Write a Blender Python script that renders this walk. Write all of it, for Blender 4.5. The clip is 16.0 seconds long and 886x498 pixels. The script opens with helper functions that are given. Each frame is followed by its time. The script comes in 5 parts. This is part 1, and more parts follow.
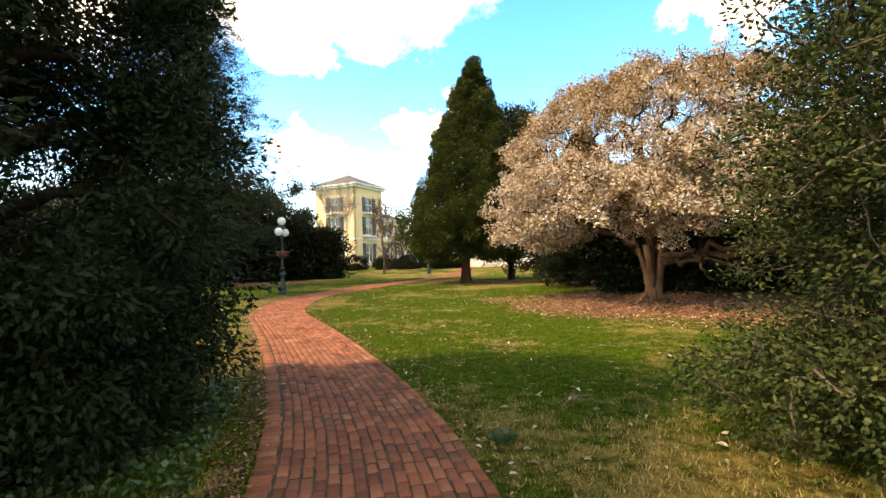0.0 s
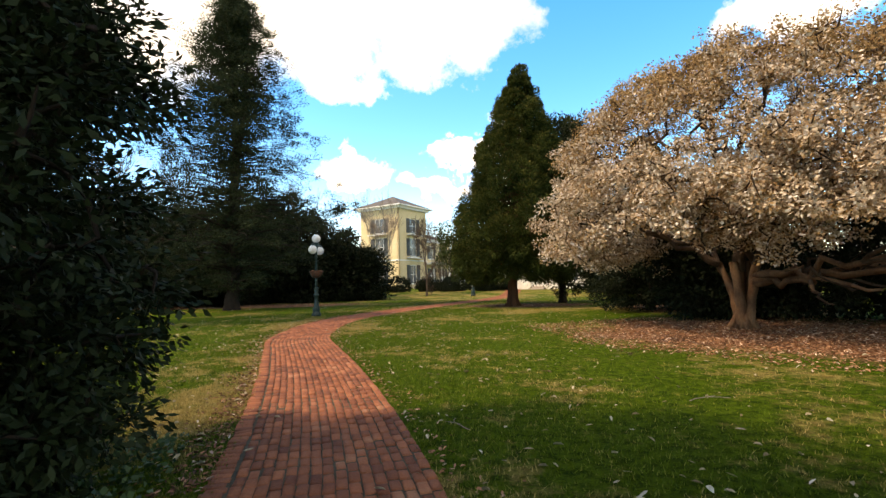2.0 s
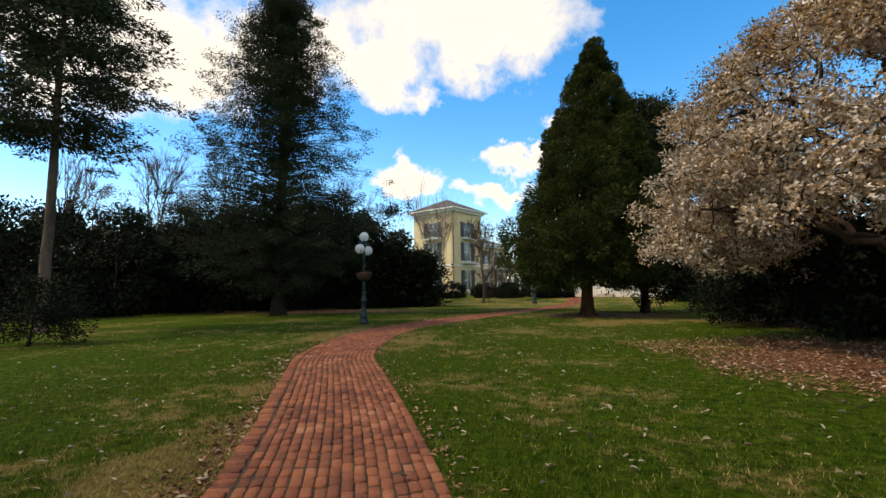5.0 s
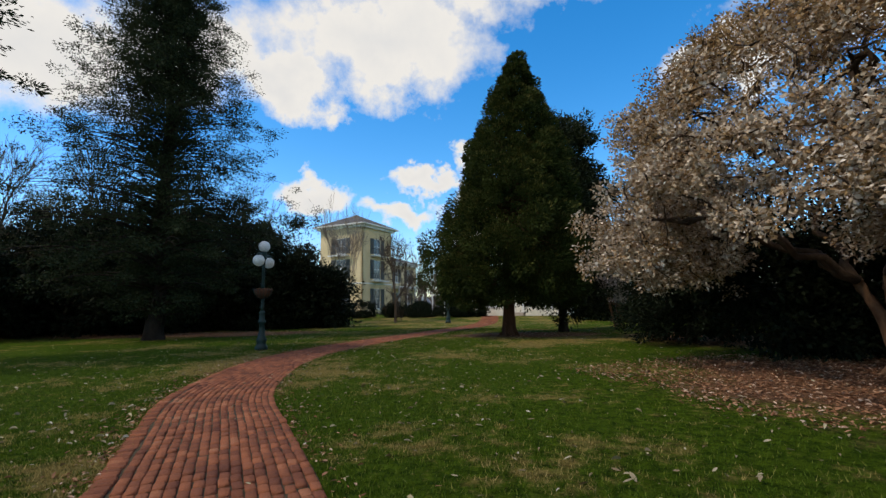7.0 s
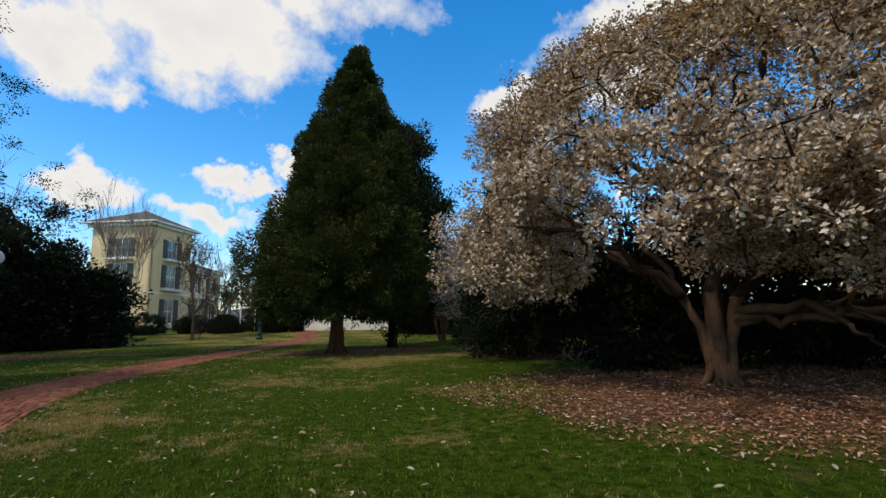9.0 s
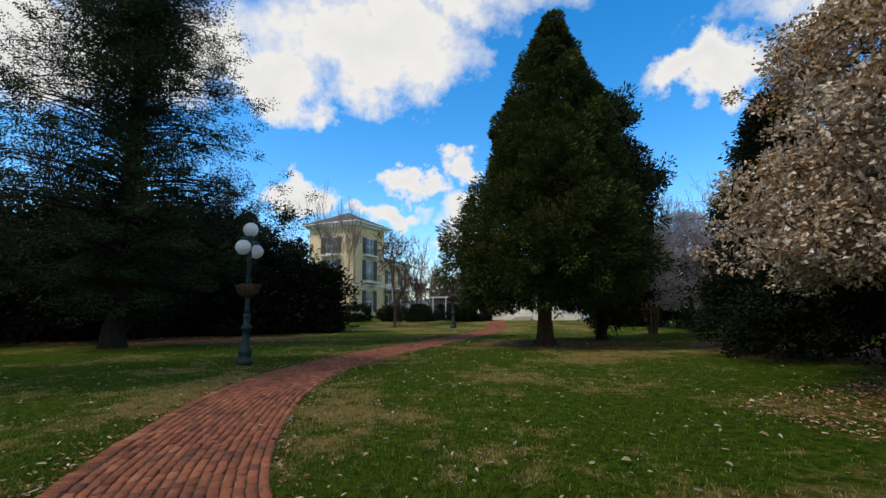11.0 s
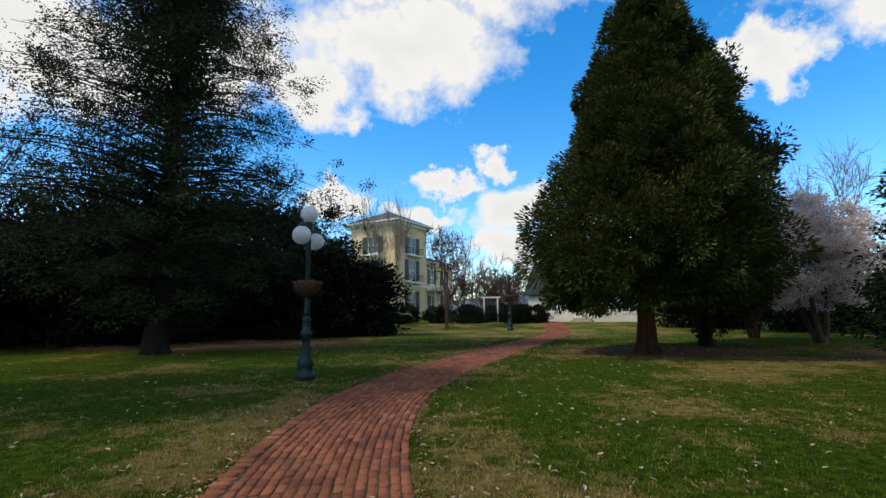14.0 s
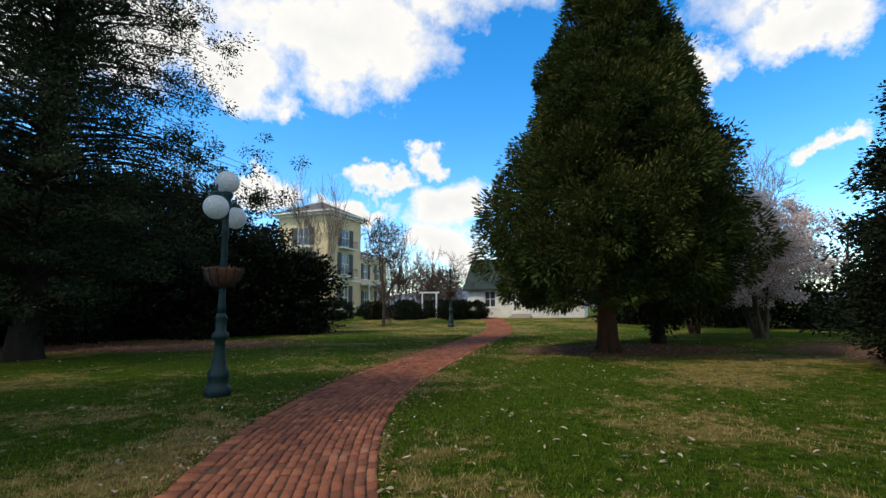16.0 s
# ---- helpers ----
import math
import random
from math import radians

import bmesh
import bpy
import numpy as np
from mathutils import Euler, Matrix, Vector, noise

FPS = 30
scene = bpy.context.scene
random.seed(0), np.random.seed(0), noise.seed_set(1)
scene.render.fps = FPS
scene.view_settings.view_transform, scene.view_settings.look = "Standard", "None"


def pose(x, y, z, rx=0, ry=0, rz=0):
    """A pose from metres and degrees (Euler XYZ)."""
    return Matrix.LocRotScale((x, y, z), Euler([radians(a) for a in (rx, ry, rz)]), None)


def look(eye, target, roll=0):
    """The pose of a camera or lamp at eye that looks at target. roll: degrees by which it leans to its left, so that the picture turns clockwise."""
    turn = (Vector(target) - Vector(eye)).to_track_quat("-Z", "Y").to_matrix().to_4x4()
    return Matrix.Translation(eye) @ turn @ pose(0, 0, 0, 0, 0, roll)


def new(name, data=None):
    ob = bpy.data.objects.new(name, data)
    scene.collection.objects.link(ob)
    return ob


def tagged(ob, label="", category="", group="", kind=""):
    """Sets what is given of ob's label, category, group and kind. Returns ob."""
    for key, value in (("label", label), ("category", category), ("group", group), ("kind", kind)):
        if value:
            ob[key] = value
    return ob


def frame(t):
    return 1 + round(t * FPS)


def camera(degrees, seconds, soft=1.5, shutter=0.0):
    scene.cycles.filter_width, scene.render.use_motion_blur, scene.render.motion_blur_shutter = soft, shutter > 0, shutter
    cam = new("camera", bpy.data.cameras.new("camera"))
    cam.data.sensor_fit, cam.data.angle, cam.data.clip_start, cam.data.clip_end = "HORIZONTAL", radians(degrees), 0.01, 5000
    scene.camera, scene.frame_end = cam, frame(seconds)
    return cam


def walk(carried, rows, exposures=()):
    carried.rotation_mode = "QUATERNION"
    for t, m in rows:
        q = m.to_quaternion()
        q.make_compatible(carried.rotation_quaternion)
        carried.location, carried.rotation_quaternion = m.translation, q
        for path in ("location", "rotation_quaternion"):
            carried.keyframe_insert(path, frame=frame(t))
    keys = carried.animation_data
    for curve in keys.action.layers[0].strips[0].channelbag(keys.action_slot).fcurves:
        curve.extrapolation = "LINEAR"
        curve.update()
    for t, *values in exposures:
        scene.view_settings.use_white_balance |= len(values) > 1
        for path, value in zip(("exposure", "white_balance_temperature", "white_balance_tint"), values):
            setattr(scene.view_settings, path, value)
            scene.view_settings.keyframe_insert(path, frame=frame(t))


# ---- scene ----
cam = camera(87.3, 16.0, soft=1.45)
METRES, EYE, TILT, LEAN, TURN = 15.3, 1.5, 0.0, 0.0, 0.4
ROWS = [
    (0.0, 0.0, 0.0, 0.0, 0.03, 1.14, 1.57),
    (0.5, -0.0021, 0.0291, -0.0004, 0.0, 1.7, 1.55),
    (1.0, 0.0052, 0.0607, -0.0031, 0.55, 1.69, 1.42),
    (1.5, 0.0047, 0.0895, -0.0044, 1.22, 2.97, 1.47),
    (2.0, 0.0043, 0.1216, -0.007, 5.66, 4.07, 1.31),
    (2.5, -0.0007, 0.1531, -0.0078, 9.17, 3.23, 1.25),
    (3.0, -0.008, 0.1816, -0.0079, 13.27, 4.23, 1.08),
    (3.5, -0.0129, 0.2103, -0.0072, 13.49, 5.42, 0.98),
    (4.0, -0.0249, 0.2378, -0.0078, 12.37, 5.34, 0.93),
    (4.5, -0.0342, 0.2697, -0.0101, 12.23, 4.82, 0.79),
    (7.0, -0.0901, 0.4181, -0.012, 0.69, 7.16, 0.9),
    (7.5, -0.0933, 0.4407, -0.0071, -23.87, 8.94, 1.56),
    (8.0, -0.0963, 0.4704, -0.007, -30.4, 9.77, 1.31),
    (8.5, -0.1067, 0.5015, -0.0076, -27.54, 9.33, 1.27),
    (9.0, -0.1144, 0.5376, -0.0112, -21.77, 8.5, 0.91),
    (9.5, -0.1347, 0.5683, -0.0119, -15.58, 7.89, 0.69),
    (10.0, -0.1517, 0.5963, -0.0123, -9.11, 7.74, 0.58),
    (12.5, -0.2353, 0.7276, -0.0107, 1.81, 7.53, 0.58),
    (13.0, -0.2512, 0.7548, -0.0104, -1.13, 7.33, 0.64),
    (13.5, -0.2638, 0.7823, -0.0114, -0.08, 5.97, 0.62),
    (14.0, -0.2759, 0.8102, -0.0093, 3.27, 7.71, 0.66),
    (14.5, -0.2865, 0.8376, -0.0094, 2.67, 6.44, 0.64),
    (15.0, -0.2925, 0.8684, -0.0086, 4.16, 7.27, 0.59),
    (15.5, -0.3045, 0.8963, -0.0087, 0.07, 5.26, 0.59),
    (16.0, -0.3099, 0.9267, -0.0088, -5.13, 7.09, 0.58),
]
walk(cam, [(t, pose(0, 0, EYE, TILT, LEAN, TURN) @ pose(METRES * x, METRES * y, METRES * z, 90 + pitch, roll, yaw)) for t, x, y, z, yaw, pitch, roll in ROWS],
     exposures=[(0.0, 1.25, 10200, 17), (1.5, 0.92, 9600, 16), (3.5, 0.32, 8600, 14), (4.7, 0.05, 8100, 12), (7.0, -0.4, 6850, 10), (9.0, -0.35, 6800, 10),
                (12.5, -0.38, 6650, 9), (16.0, -0.15, 6750, 9)])

# ---- world, sun ----
SUN_AZ, SUN_EL = -110.0, 50.0          # degrees clockwise from +y; the sun stands over the woods on the walker's left
world = bpy.data.worlds.new("world")
scene.world = world
world.use_nodes = True


def node(tree, kind, inputs=None, operation=""):
    n = tree.nodes.new(kind)
    if operation:
        n.operation = operation
    for k, v in (inputs or {}).items():
        if isinstance(v, bpy.types.NodeSocket):
            tree.links.new(v, n.inputs[k])
        else:
            n.inputs[k].default_value = v
    return n


def sky_dir(az, el):
    a, e = radians(az), radians(el)
    return (math.sin(a) * math.cos(e), math.cos(a) * math.cos(e), math.sin(e))


# cumulus banks: azimuth, elevation, width and height in degrees
CLOUDS = [(-7.5, 30.8, 13.9, 5.9), (-20, 24.5, 4.2, 3.6), (-30, 28, 9, 7), (-42.5, 25.6, 8.0, 5.4), (-2.6, 15.7, 4.2, 1.5),
          (2.4, 18.8, 2.1, 1.9), (-16.5, 13.2, 5.4, 1.9), (-5.4, 12.1, 4.9, 1.4), (-11.2, 38.2, 20.6, 4.1), (33.0, 24.8, 5.6, 2.4),
          (45.8, 24.9, 6.0, 3.2), (47.3, 14.0, 2.4, 1.3), (6.0, 12.7, 4.9, 3.5), (5.9, 7.1, 4.9, 2.8), (56.9, 31.2, 19.1, 3.8),
          (70.0, 19.9, 3.3, 2.2), (-54.8, 20.5, 7.8, 5.2), (-46.0, 25.8, 9.4, 7.1), (-100, 40, 25, 14), (-150, 35, 30, 14),
          (150, 30, 28, 12), (110, 38, 30, 14), (90, 20, 16, 7), (180, 60, 30, 20)]


CLOUD_STRENGTH, SKY_STRENGTH, SKY_SAT = 1.15, 0.155, 1.42


def build_world():
    t = world.node_tree
    t.nodes.clear()
    sky = node(t, "ShaderNodeTexSky")
    sky.sky_type, sky.sun_disc, sky.sun_elevation, sky.sun_rotation = "NISHITA", False, radians(SUN_EL), radians(SUN_AZ)
    sky.air_density, sky.dust_density, sky.ozone_density = 1.0, 0.4, 2.5
    co = node(t, "ShaderNodeTexCoord").outputs["Generated"]
    big = node(t, "ShaderNodeTexNoise", {"Vector": co, "Scale": 5.0, "Detail": 8.0, "Roughness": 0.62})
    fine = node(t, "ShaderNodeTexNoise", {"Vector": co, "Scale": 13.0, "Detail": 8.0, "Roughness": 0.6})
    off = node(t, "ShaderNodeVectorMath", {0: big.outputs["Color"], 1: (0.5, 0.5, 0.5)}, operation="SUBTRACT")
    off = node(t, "ShaderNodeVectorMath", {0: off.outputs[0], 1: (0.34, 0.34, 0.3)}, operation="MULTIPLY")
    d = node(t, "ShaderNodeVectorMath", {0: co, 1: off.outputs[0]}, operation="ADD").outputs[0]
    field = None
    for az, el, w, h in CLOUDS:
        a, e = radians(az), radians(el)
        east = (math.cos(a), -math.sin(a), 0)
        up = (-math.sin(a) * math.sin(e), -math.cos(a) * math.sin(e), math.cos(e))
        out = sky_dir(az, el)
        rel = node(t, "ShaderNodeVectorMath", {0: d, 1: out}, operation="SUBTRACT").outputs[0]
        px = node(t, "ShaderNodeVectorMath", {0: rel, 1: [v / radians(w) for v in east]}, operation="DOT_PRODUCT").outputs["Value"]
        py = node(t, "ShaderNodeVectorMath", {0: rel, 1: [v / radians(h) for v in up]}, operation="DOT_PRODUCT").outputs["Value"]
        pz = node(t, "ShaderNodeVectorMath", {0: rel, 1: [v * 1.2 for v in out]}, operation="DOT_PRODUCT").outputs["Value"]
        v = node(t, "ShaderNodeCombineXYZ", {0: px, 1: py, 2: pz}).outputs[0]
        r = node(t, "ShaderNodeVectorMath", {0: v}, operation="LENGTH").outputs["Value"]
        field = r if field is None else node(t, "ShaderNodeMath", {0: field, 1: r, 2: 0.25}, operation="SMOOTH_MIN").outputs[0]
    wob = node(t, "ShaderNodeMath", {0: fine.outputs["Fac"], 1: -1.1, 2: 0.55}, operation="MULTIPLY_ADD").outputs[0]
    field = node(t, "ShaderNodeMath", {0: field, 1: wob}, operation="ADD").outputs[0]
    mask = node(t, "ShaderNodeMapRange", {"Value": field, "From Min": 1.16, "From Max": 0.66}).outputs[0]
    core = node(t, "ShaderNodeMapRange", {"Value": field, "From Min": 0.9, "From Max": 0.0, "To Min": 1.0, "To Max": 0.62}).outputs[0]
    tone = node(t, "ShaderNodeMixRGB", {"Fac": core, 1: (0.62, 0.68, 0.78, 1), 2: (1, 0.99, 0.97, 1)}).outputs[0]
    lit = node(t, "ShaderNodeBackground", {"Color": tone, "Strength": CLOUD_STRENGTH})
    boost = node(t, "ShaderNodeHueSaturation", {"Saturation": SKY_SAT, "Value": 2.1, "Color": sky.outputs[0]}).outputs[0]
    clear = node(t, "ShaderNodeBackground", {"Color": boost, "Strength": SKY_STRENGTH})
    mix = node(t, "ShaderNodeMixShader", {0: mask, 1: clear.outputs[0], 2: lit.outputs[0]})
    t.links.new(mix.outputs[0], node(t, "ShaderNodeOutputWorld").inputs["Surface"])


build_world()
sun = new("sun", bpy.data.lights.new("sun", "SUN"))
sun.data.energy, sun.data.angle, sun.data.color = 3.4, radians(4), (1.0, 0.91, 0.78)
sun.matrix_world = look(Vector(sky_dir(SUN_AZ, SUN_EL)) * 60, (0, 0, 0))


# ---- materials ----
def mat(name, c1, c2, scale=4.0, rough=0.85, bump=0.25, bscale=60.0, island=0.0, piece=0.0, c3=None, through_light=0.0,
        stretch=(1, 1, 1), metal=0.0, spec=0.3):
    """Two-tone surface with coarse patches, fine grain and relief; island / piece: how far single leaves or bricks differ."""
    m = bpy.data.materials.new(name)
    m.use_nodes = True
    t = m.node_tree
    t.nodes.clear()
    co = node(t, "ShaderNodeTexCoord").outputs["Object"]
    co = node(t, "ShaderNodeVectorMath", {0: co, 1: stretch}, operation="MULTIPLY").outputs[0]
    n1 = node(t, "ShaderNodeTexNoise", {"Vector": co, "Scale": scale, "Detail": 5.0, "Roughness": 0.6}).outputs["Fac"]
    n2 = node(t, "ShaderNodeTexNoise", {"Vector": co, "Scale": bscale, "Detail": 4.0, "Roughness": 0.65}).outputs["Fac"]
    fac = node(t, "ShaderNodeMapRange", {"Value": n1, "From Min": 0.3, "From Max": 0.7}).outputs[0]
    for amount, kind, sock in ((island, "ShaderNodeNewGeometry", "Random Per Island"), (piece, "ShaderNodeObjectInfo", "Random")):
        if amount:
            r = node(t, kind).outputs[sock]
            fac = node(t, "ShaderNodeMix", {0: amount, 2: fac, 3: r}).outputs[0]
    ramp = node(t, "ShaderNodeValToRGB", {0: fac})
    e = ramp.color_ramp.elements
    e[0].color, e[1].color = (*c1, 1), (*c2, 1)
    if c3:
        e[1].position = 0.75
        e.new(1.0).color = (*c3, 1)
    grain = node(t, "ShaderNodeMapRange", {"Value": n2, "From Min": 0.25, "From Max": 0.75, "To Min": 0.72, "To Max": 1.2}).outputs[0]
    col = node(t, "ShaderNodeVectorMath", {0: ramp.outputs[0], 1: grain}, operation="MULTIPLY").outputs[0]
    rr = node(t, "ShaderNodeMapRange", {"Value": n2, "To Min": max(rough - 0.12, 0.03), "To Max": min(rough + 0.12, 1)}).outputs[0]
    p = node(t, "ShaderNodeBsdfPrincipled", {"Base Color": col, "Roughness": rr, "Metallic": metal, "Specular IOR Level": spec})
    if bump:
        b = node(t, "ShaderNodeBump", {"Height": n2, "Strength": bump, "Distance": 0.02})
        t.links.new(b.outputs[0], p.inputs["Normal"])
    shader = p.outputs[0]
    if through_light:
        tr = node(t, "ShaderNodeBsdfTranslucent", {"Color": col})
        shader = node(t, "ShaderNodeMixShader", {0: through_light, 1: shader, 2: tr.outputs[0]}).outputs[0]
    t.links.new(shader, node(t, "ShaderNodeOutputMaterial").inputs["Surface"])
    return m


BRICK = mat("brick_red", (0.092, 0.037, 0.027), (0.30, 0.108, 0.054), 1.4, 0.88, 0.8, 70, piece=0.55, c3=(0.37, 0.185, 0.105), spec=0.1)
BRICK_FAR = mat("brick_red_joined", (0.092, 0.037, 0.027), (0.30, 0.108, 0.054), 1.4, 0.88, 0.8, 70, island=0.55, c3=(0.37, 0.185, 0.105), spec=0.1)
SAND = mat("joint_sand", (0.022, 0.020, 0.009), (0.085, 0.062, 0.032), 5, 0.95, 0.6, 120)
BARK = mat("bark_grey_brown", (0.045, 0.032, 0.024), (0.15, 0.11, 0.08), 3, 0.9, 0.9, 30, stretch=(1, 1, 0.35), spec=0.1)
BARK_DARK = mat("bark_dark", (0.010, 0.008, 0.006), (0.035, 0.026, 0.02), 3, 0.95, 0.9, 30, stretch=(1, 1, 0.35), spec=0.08)
BARK_RED = mat("bark_red_brown", (0.045, 0.020, 0.011), (0.13, 0.058, 0.032), 3, 0.95, 1.0, 26, stretch=(1, 1, 0.2), spec=0.1)
BARK_MAG = mat("bark_magnolia", (0.065, 0.032, 0.018), (0.18, 0.10, 0.055), 2.5, 0.9, 1.0, 22, stretch=(1, 1, 0.5), spec=0.1)
BARK_LIMB = mat("bark_limb_brown", (0.022, 0.014, 0.010), (0.085, 0.055, 0.036), 3, 0.9, 0.9, 26, stretch=(1, 1, 0.5), spec=0.1)
BARK_PALE = mat("bark_pale_twig", (0.13, 0.10, 0.08), (0.30, 0.25, 0.20), 3, 0.9, 0.5, 30)
YEW = mat("leaf_dark_yew", (0.004, 0.009, 0.004), (0.019, 0.032, 0.012), 1.2, 0.6, 0, 30, island=0.7, through_light=0.06, spec=0.08)
BOX = mat("leaf_box", (0.010, 0.020, 0.007), (0.055, 0.070, 0.022), 1.5, 0.5, 0, 30, island=0.7, c3=(0.13, 0.12, 0.04), through_light=0.15, spec=0.06)
HEMLOCK = mat("needle_hemlock", (0.007, 0.013, 0.006), (0.042, 0.056, 0.026), 0.5, 0.8, 0, 30, island=0.7, through_light=0.15, spec=0.05)
SEQUOIA = mat("needle_sequoia", (0.008, 0.015, 0.005), (0.055, 0.072, 0.016), 0.9, 0.7, 0, 30, island=0.55, c3=(0.17, 0.14, 0.045), through_light=0.15, spec=0.06)
# olive leaf colour with the sunlit look of the tuft tops put in
LIT_TIPS = mat("needle_sequoia_lit_tip", (0.035, 0.045, 0.010), (0.13, 0.115, 0.032), 0.9, 0.7, 0, 30, island=0.6, c3=(0.20, 0.15, 0.05), through_light=0.2, spec=0.06)
GLOSSY = mat("leaf_evergreen_magnolia", (0.008, 0.014, 0.007), (0.06, 0.065, 0.026), 0.8, 0.4, 0, 30, island=0.7, through_light=0.12, spec=0.06)
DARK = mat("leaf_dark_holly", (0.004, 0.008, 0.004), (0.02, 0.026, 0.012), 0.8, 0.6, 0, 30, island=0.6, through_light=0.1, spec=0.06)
OLIVE = mat("leaf_olive", (0.05, 0.055, 0.025), (0.13, 0.12, 0.05), 0.8, 0.7, 0, 30, island=0.6, through_light=0.15)
PETAL = mat("petal_saucer_magnolia", (0.28, 0.17, 0.08), (0.62, 0.50, 0.37), 0.6, 0.7, 0, 30, island=0.8, c3=(0.90, 0.84, 0.78), through_light=0.25)
PETAL_TAN = mat("petal_frosted_tan", (0.13, 0.065, 0.022), (0.46, 0.29, 0.13), 0.6, 0.8, 0, 30, island=0.8, through_light=0.25)
CHERRY = mat("petal_cherry", (0.58, 0.44, 0.40), (0.90, 0.80, 0.76), 0.8, 0.7, 0, 30, island=0.7, through_light=0.35)
LITTER = mat("dead_leaf", (0.14, 0.05, 0.022), (0.38, 0.20, 0.11), 2, 0.85, 0, 30, island=0.85, c3=(0.72, 0.58, 0.46), through_light=0.1)
FALLEN = mat("fallen_pale_leaf", (0.14, 0.09, 0.04), (0.36, 0.31, 0.19), 2, 0.75, 0, 30, island=0.85, c3=(0.54, 0.49, 0.38), through_light=0.1)
IVY = mat("leaf_ivy", (0.012, 0.035, 0.010), (0.06, 0.12, 0.035), 3, 0.5, 0, 30, island=0.7, through_light=0.15, spec=0.3)
MOULD = mat("leaf_mould_brown", (0.06, 0.025, 0.014), (0.20, 0.09, 0.045), 3, 0.9, 0, 30, island=0.8)
STUCCO = mat("stucco_yellow", (0.56, 0.44, 0.25), (0.68, 0.54, 0.33), 0.6, 0.9, 0.15, 20)
WHITE = mat("paint_white", (0.66, 0.66, 0.63), (0.80, 0.79, 0.75), 1.0, 0.6, 0.1, 20)
SHUTTER = mat("paint_dark_shutter", (0.035, 0.04, 0.04), (0.075, 0.08, 0.08), 2, 0.6, 0.1, 30)
ROOF = mat("roof_slate_grey", (0.07, 0.065, 0.065), (0.15, 0.135, 0.125), 1.5, 0.9, 0.4, 12, spec=0.1)
ROOF_DARK = mat("roof_shingle_dark", (0.018, 0.026, 0.024), (0.045, 0.058, 0.052), 1.5, 0.95, 0.4, 16, spec=0.08)
SIDING = mat("siding_cream", (0.62, 0.60, 0.52), (0.78, 0.75, 0.66), 1.0, 0.7, 0.1, 20)
STONE = mat("step_stone", (0.30, 0.25, 0.21), (0.46, 0.40, 0.34), 2, 0.9, 0.4, 30)
IRON = mat("paint_green_iron", (0.004, 0.016, 0.016), (0.010, 0.034, 0.031), 5, 0.5, 0.2, 60, spec=0.28)
GLOBE = mat("globe_opal", (0.74, 0.74, 0.73), (0.86, 0.86, 0.84), 3, 0.25, 0.0, 30, through_light=0.45, spec=0.5)
BASKET = mat("basket_coir", (0.05, 0.022, 0.014), (0.14, 0.06, 0.035), 6, 0.95, 0.8, 60)
GLASS = mat("window_glass", (0.03, 0.04, 0.05), (0.05, 0.06, 0.075), 0.5, 0.15, 0.0, 10, spec=0.6)
CURTAIN = mat("curtain_white", (0.55, 0.55, 0.54), (0.70, 0.70, 0.68), 1, 0.9, 0.1, 20)
RAIL = mat("rail_iron", (0.03, 0.03, 0.035), (0.07, 0.07, 0.07), 4, 0.6, 0.1, 40)
# the blue-grey of distance haze is put into the ridge's base colour
HILL_HAZED = mat("far_ridge_hazed", (0.07, 0.09, 0.12), (0.11, 0.13, 0.16), 0.02, 0.95, 0, 0.1)
WOODS = mat("far_wood_twigs", (0.12, 0.10, 0.09), (0.24, 0.20, 0.18), 0.3, 0.9, 0, 10, island=0.7)


# ---- mesh helpers ----
def mesh(name, verts, quads, material, smooth=False):
    """A mesh from an array of points and an array of quads or triangles."""
    me = bpy.data.meshes.new(name)
    verts, quads = np.asarray(verts, np.float32), np.asarray(quads, np.int32)
    k = quads.shape[1]
    me.vertices.add(len(verts))
    me.vertices.foreach_set("co", verts.ravel())
    me.loops.add(quads.size)
    me.loops.foreach_set("vertex_index", quads.ravel())
    me.polygons.add(len(quads))
    me.polygons.foreach_set("loop_start", np.arange(0, quads.size, k, dtype=np.int32))
    me.update(calc_edges=True)
    if smooth:
        me.shade_smooth()
    me.materials.append(material)
    return me


def child(name, me, parent, label=""):
    ob = new(name, me)
    ob.parent = parent
    return tagged(ob, label)


def part(name, bm, material, parent, label="", smooth=False):
    me = bpy.data.meshes.new(name)
    bm.to_mesh(me)
    bm.free()
    me.materials.append(material)
    if smooth:
        me.shade_smooth()
    return child(name, me, parent, label)


def thing(name, m, label, category, group="", kind=""):
    ob = new(name)
    ob.empty_display_size = 0.2
    ob.matrix_world = m
    return tagged(ob, label, category, group, kind)


def box(bm, x0, x1, y0, y1, z0, z1):
    v = [bm.verts.new((x, y, z)) for z in (z0, z1) for x, y in ((x0, y0), (x1, y0), (x1, y1), (x0, y1))]
    for f in ((3, 2, 1, 0), (4, 5, 6, 7), (0, 1, 5, 4), (1, 2, 6, 5), (2, 3, 7, 6), (3, 0, 4, 7)):
        bm.faces.new([v[i] for i in f])
    return v


def boxed(name, dims, material, parent, label="", bevel=0.0):
    bm = bmesh.new()
    box(bm, *dims)
    if bevel:
        bmesh.ops.bevel(bm, geom=bm.edges[:], offset=bevel, segments=1, affect="EDGES")
    return part(name, bm, material, parent, label)


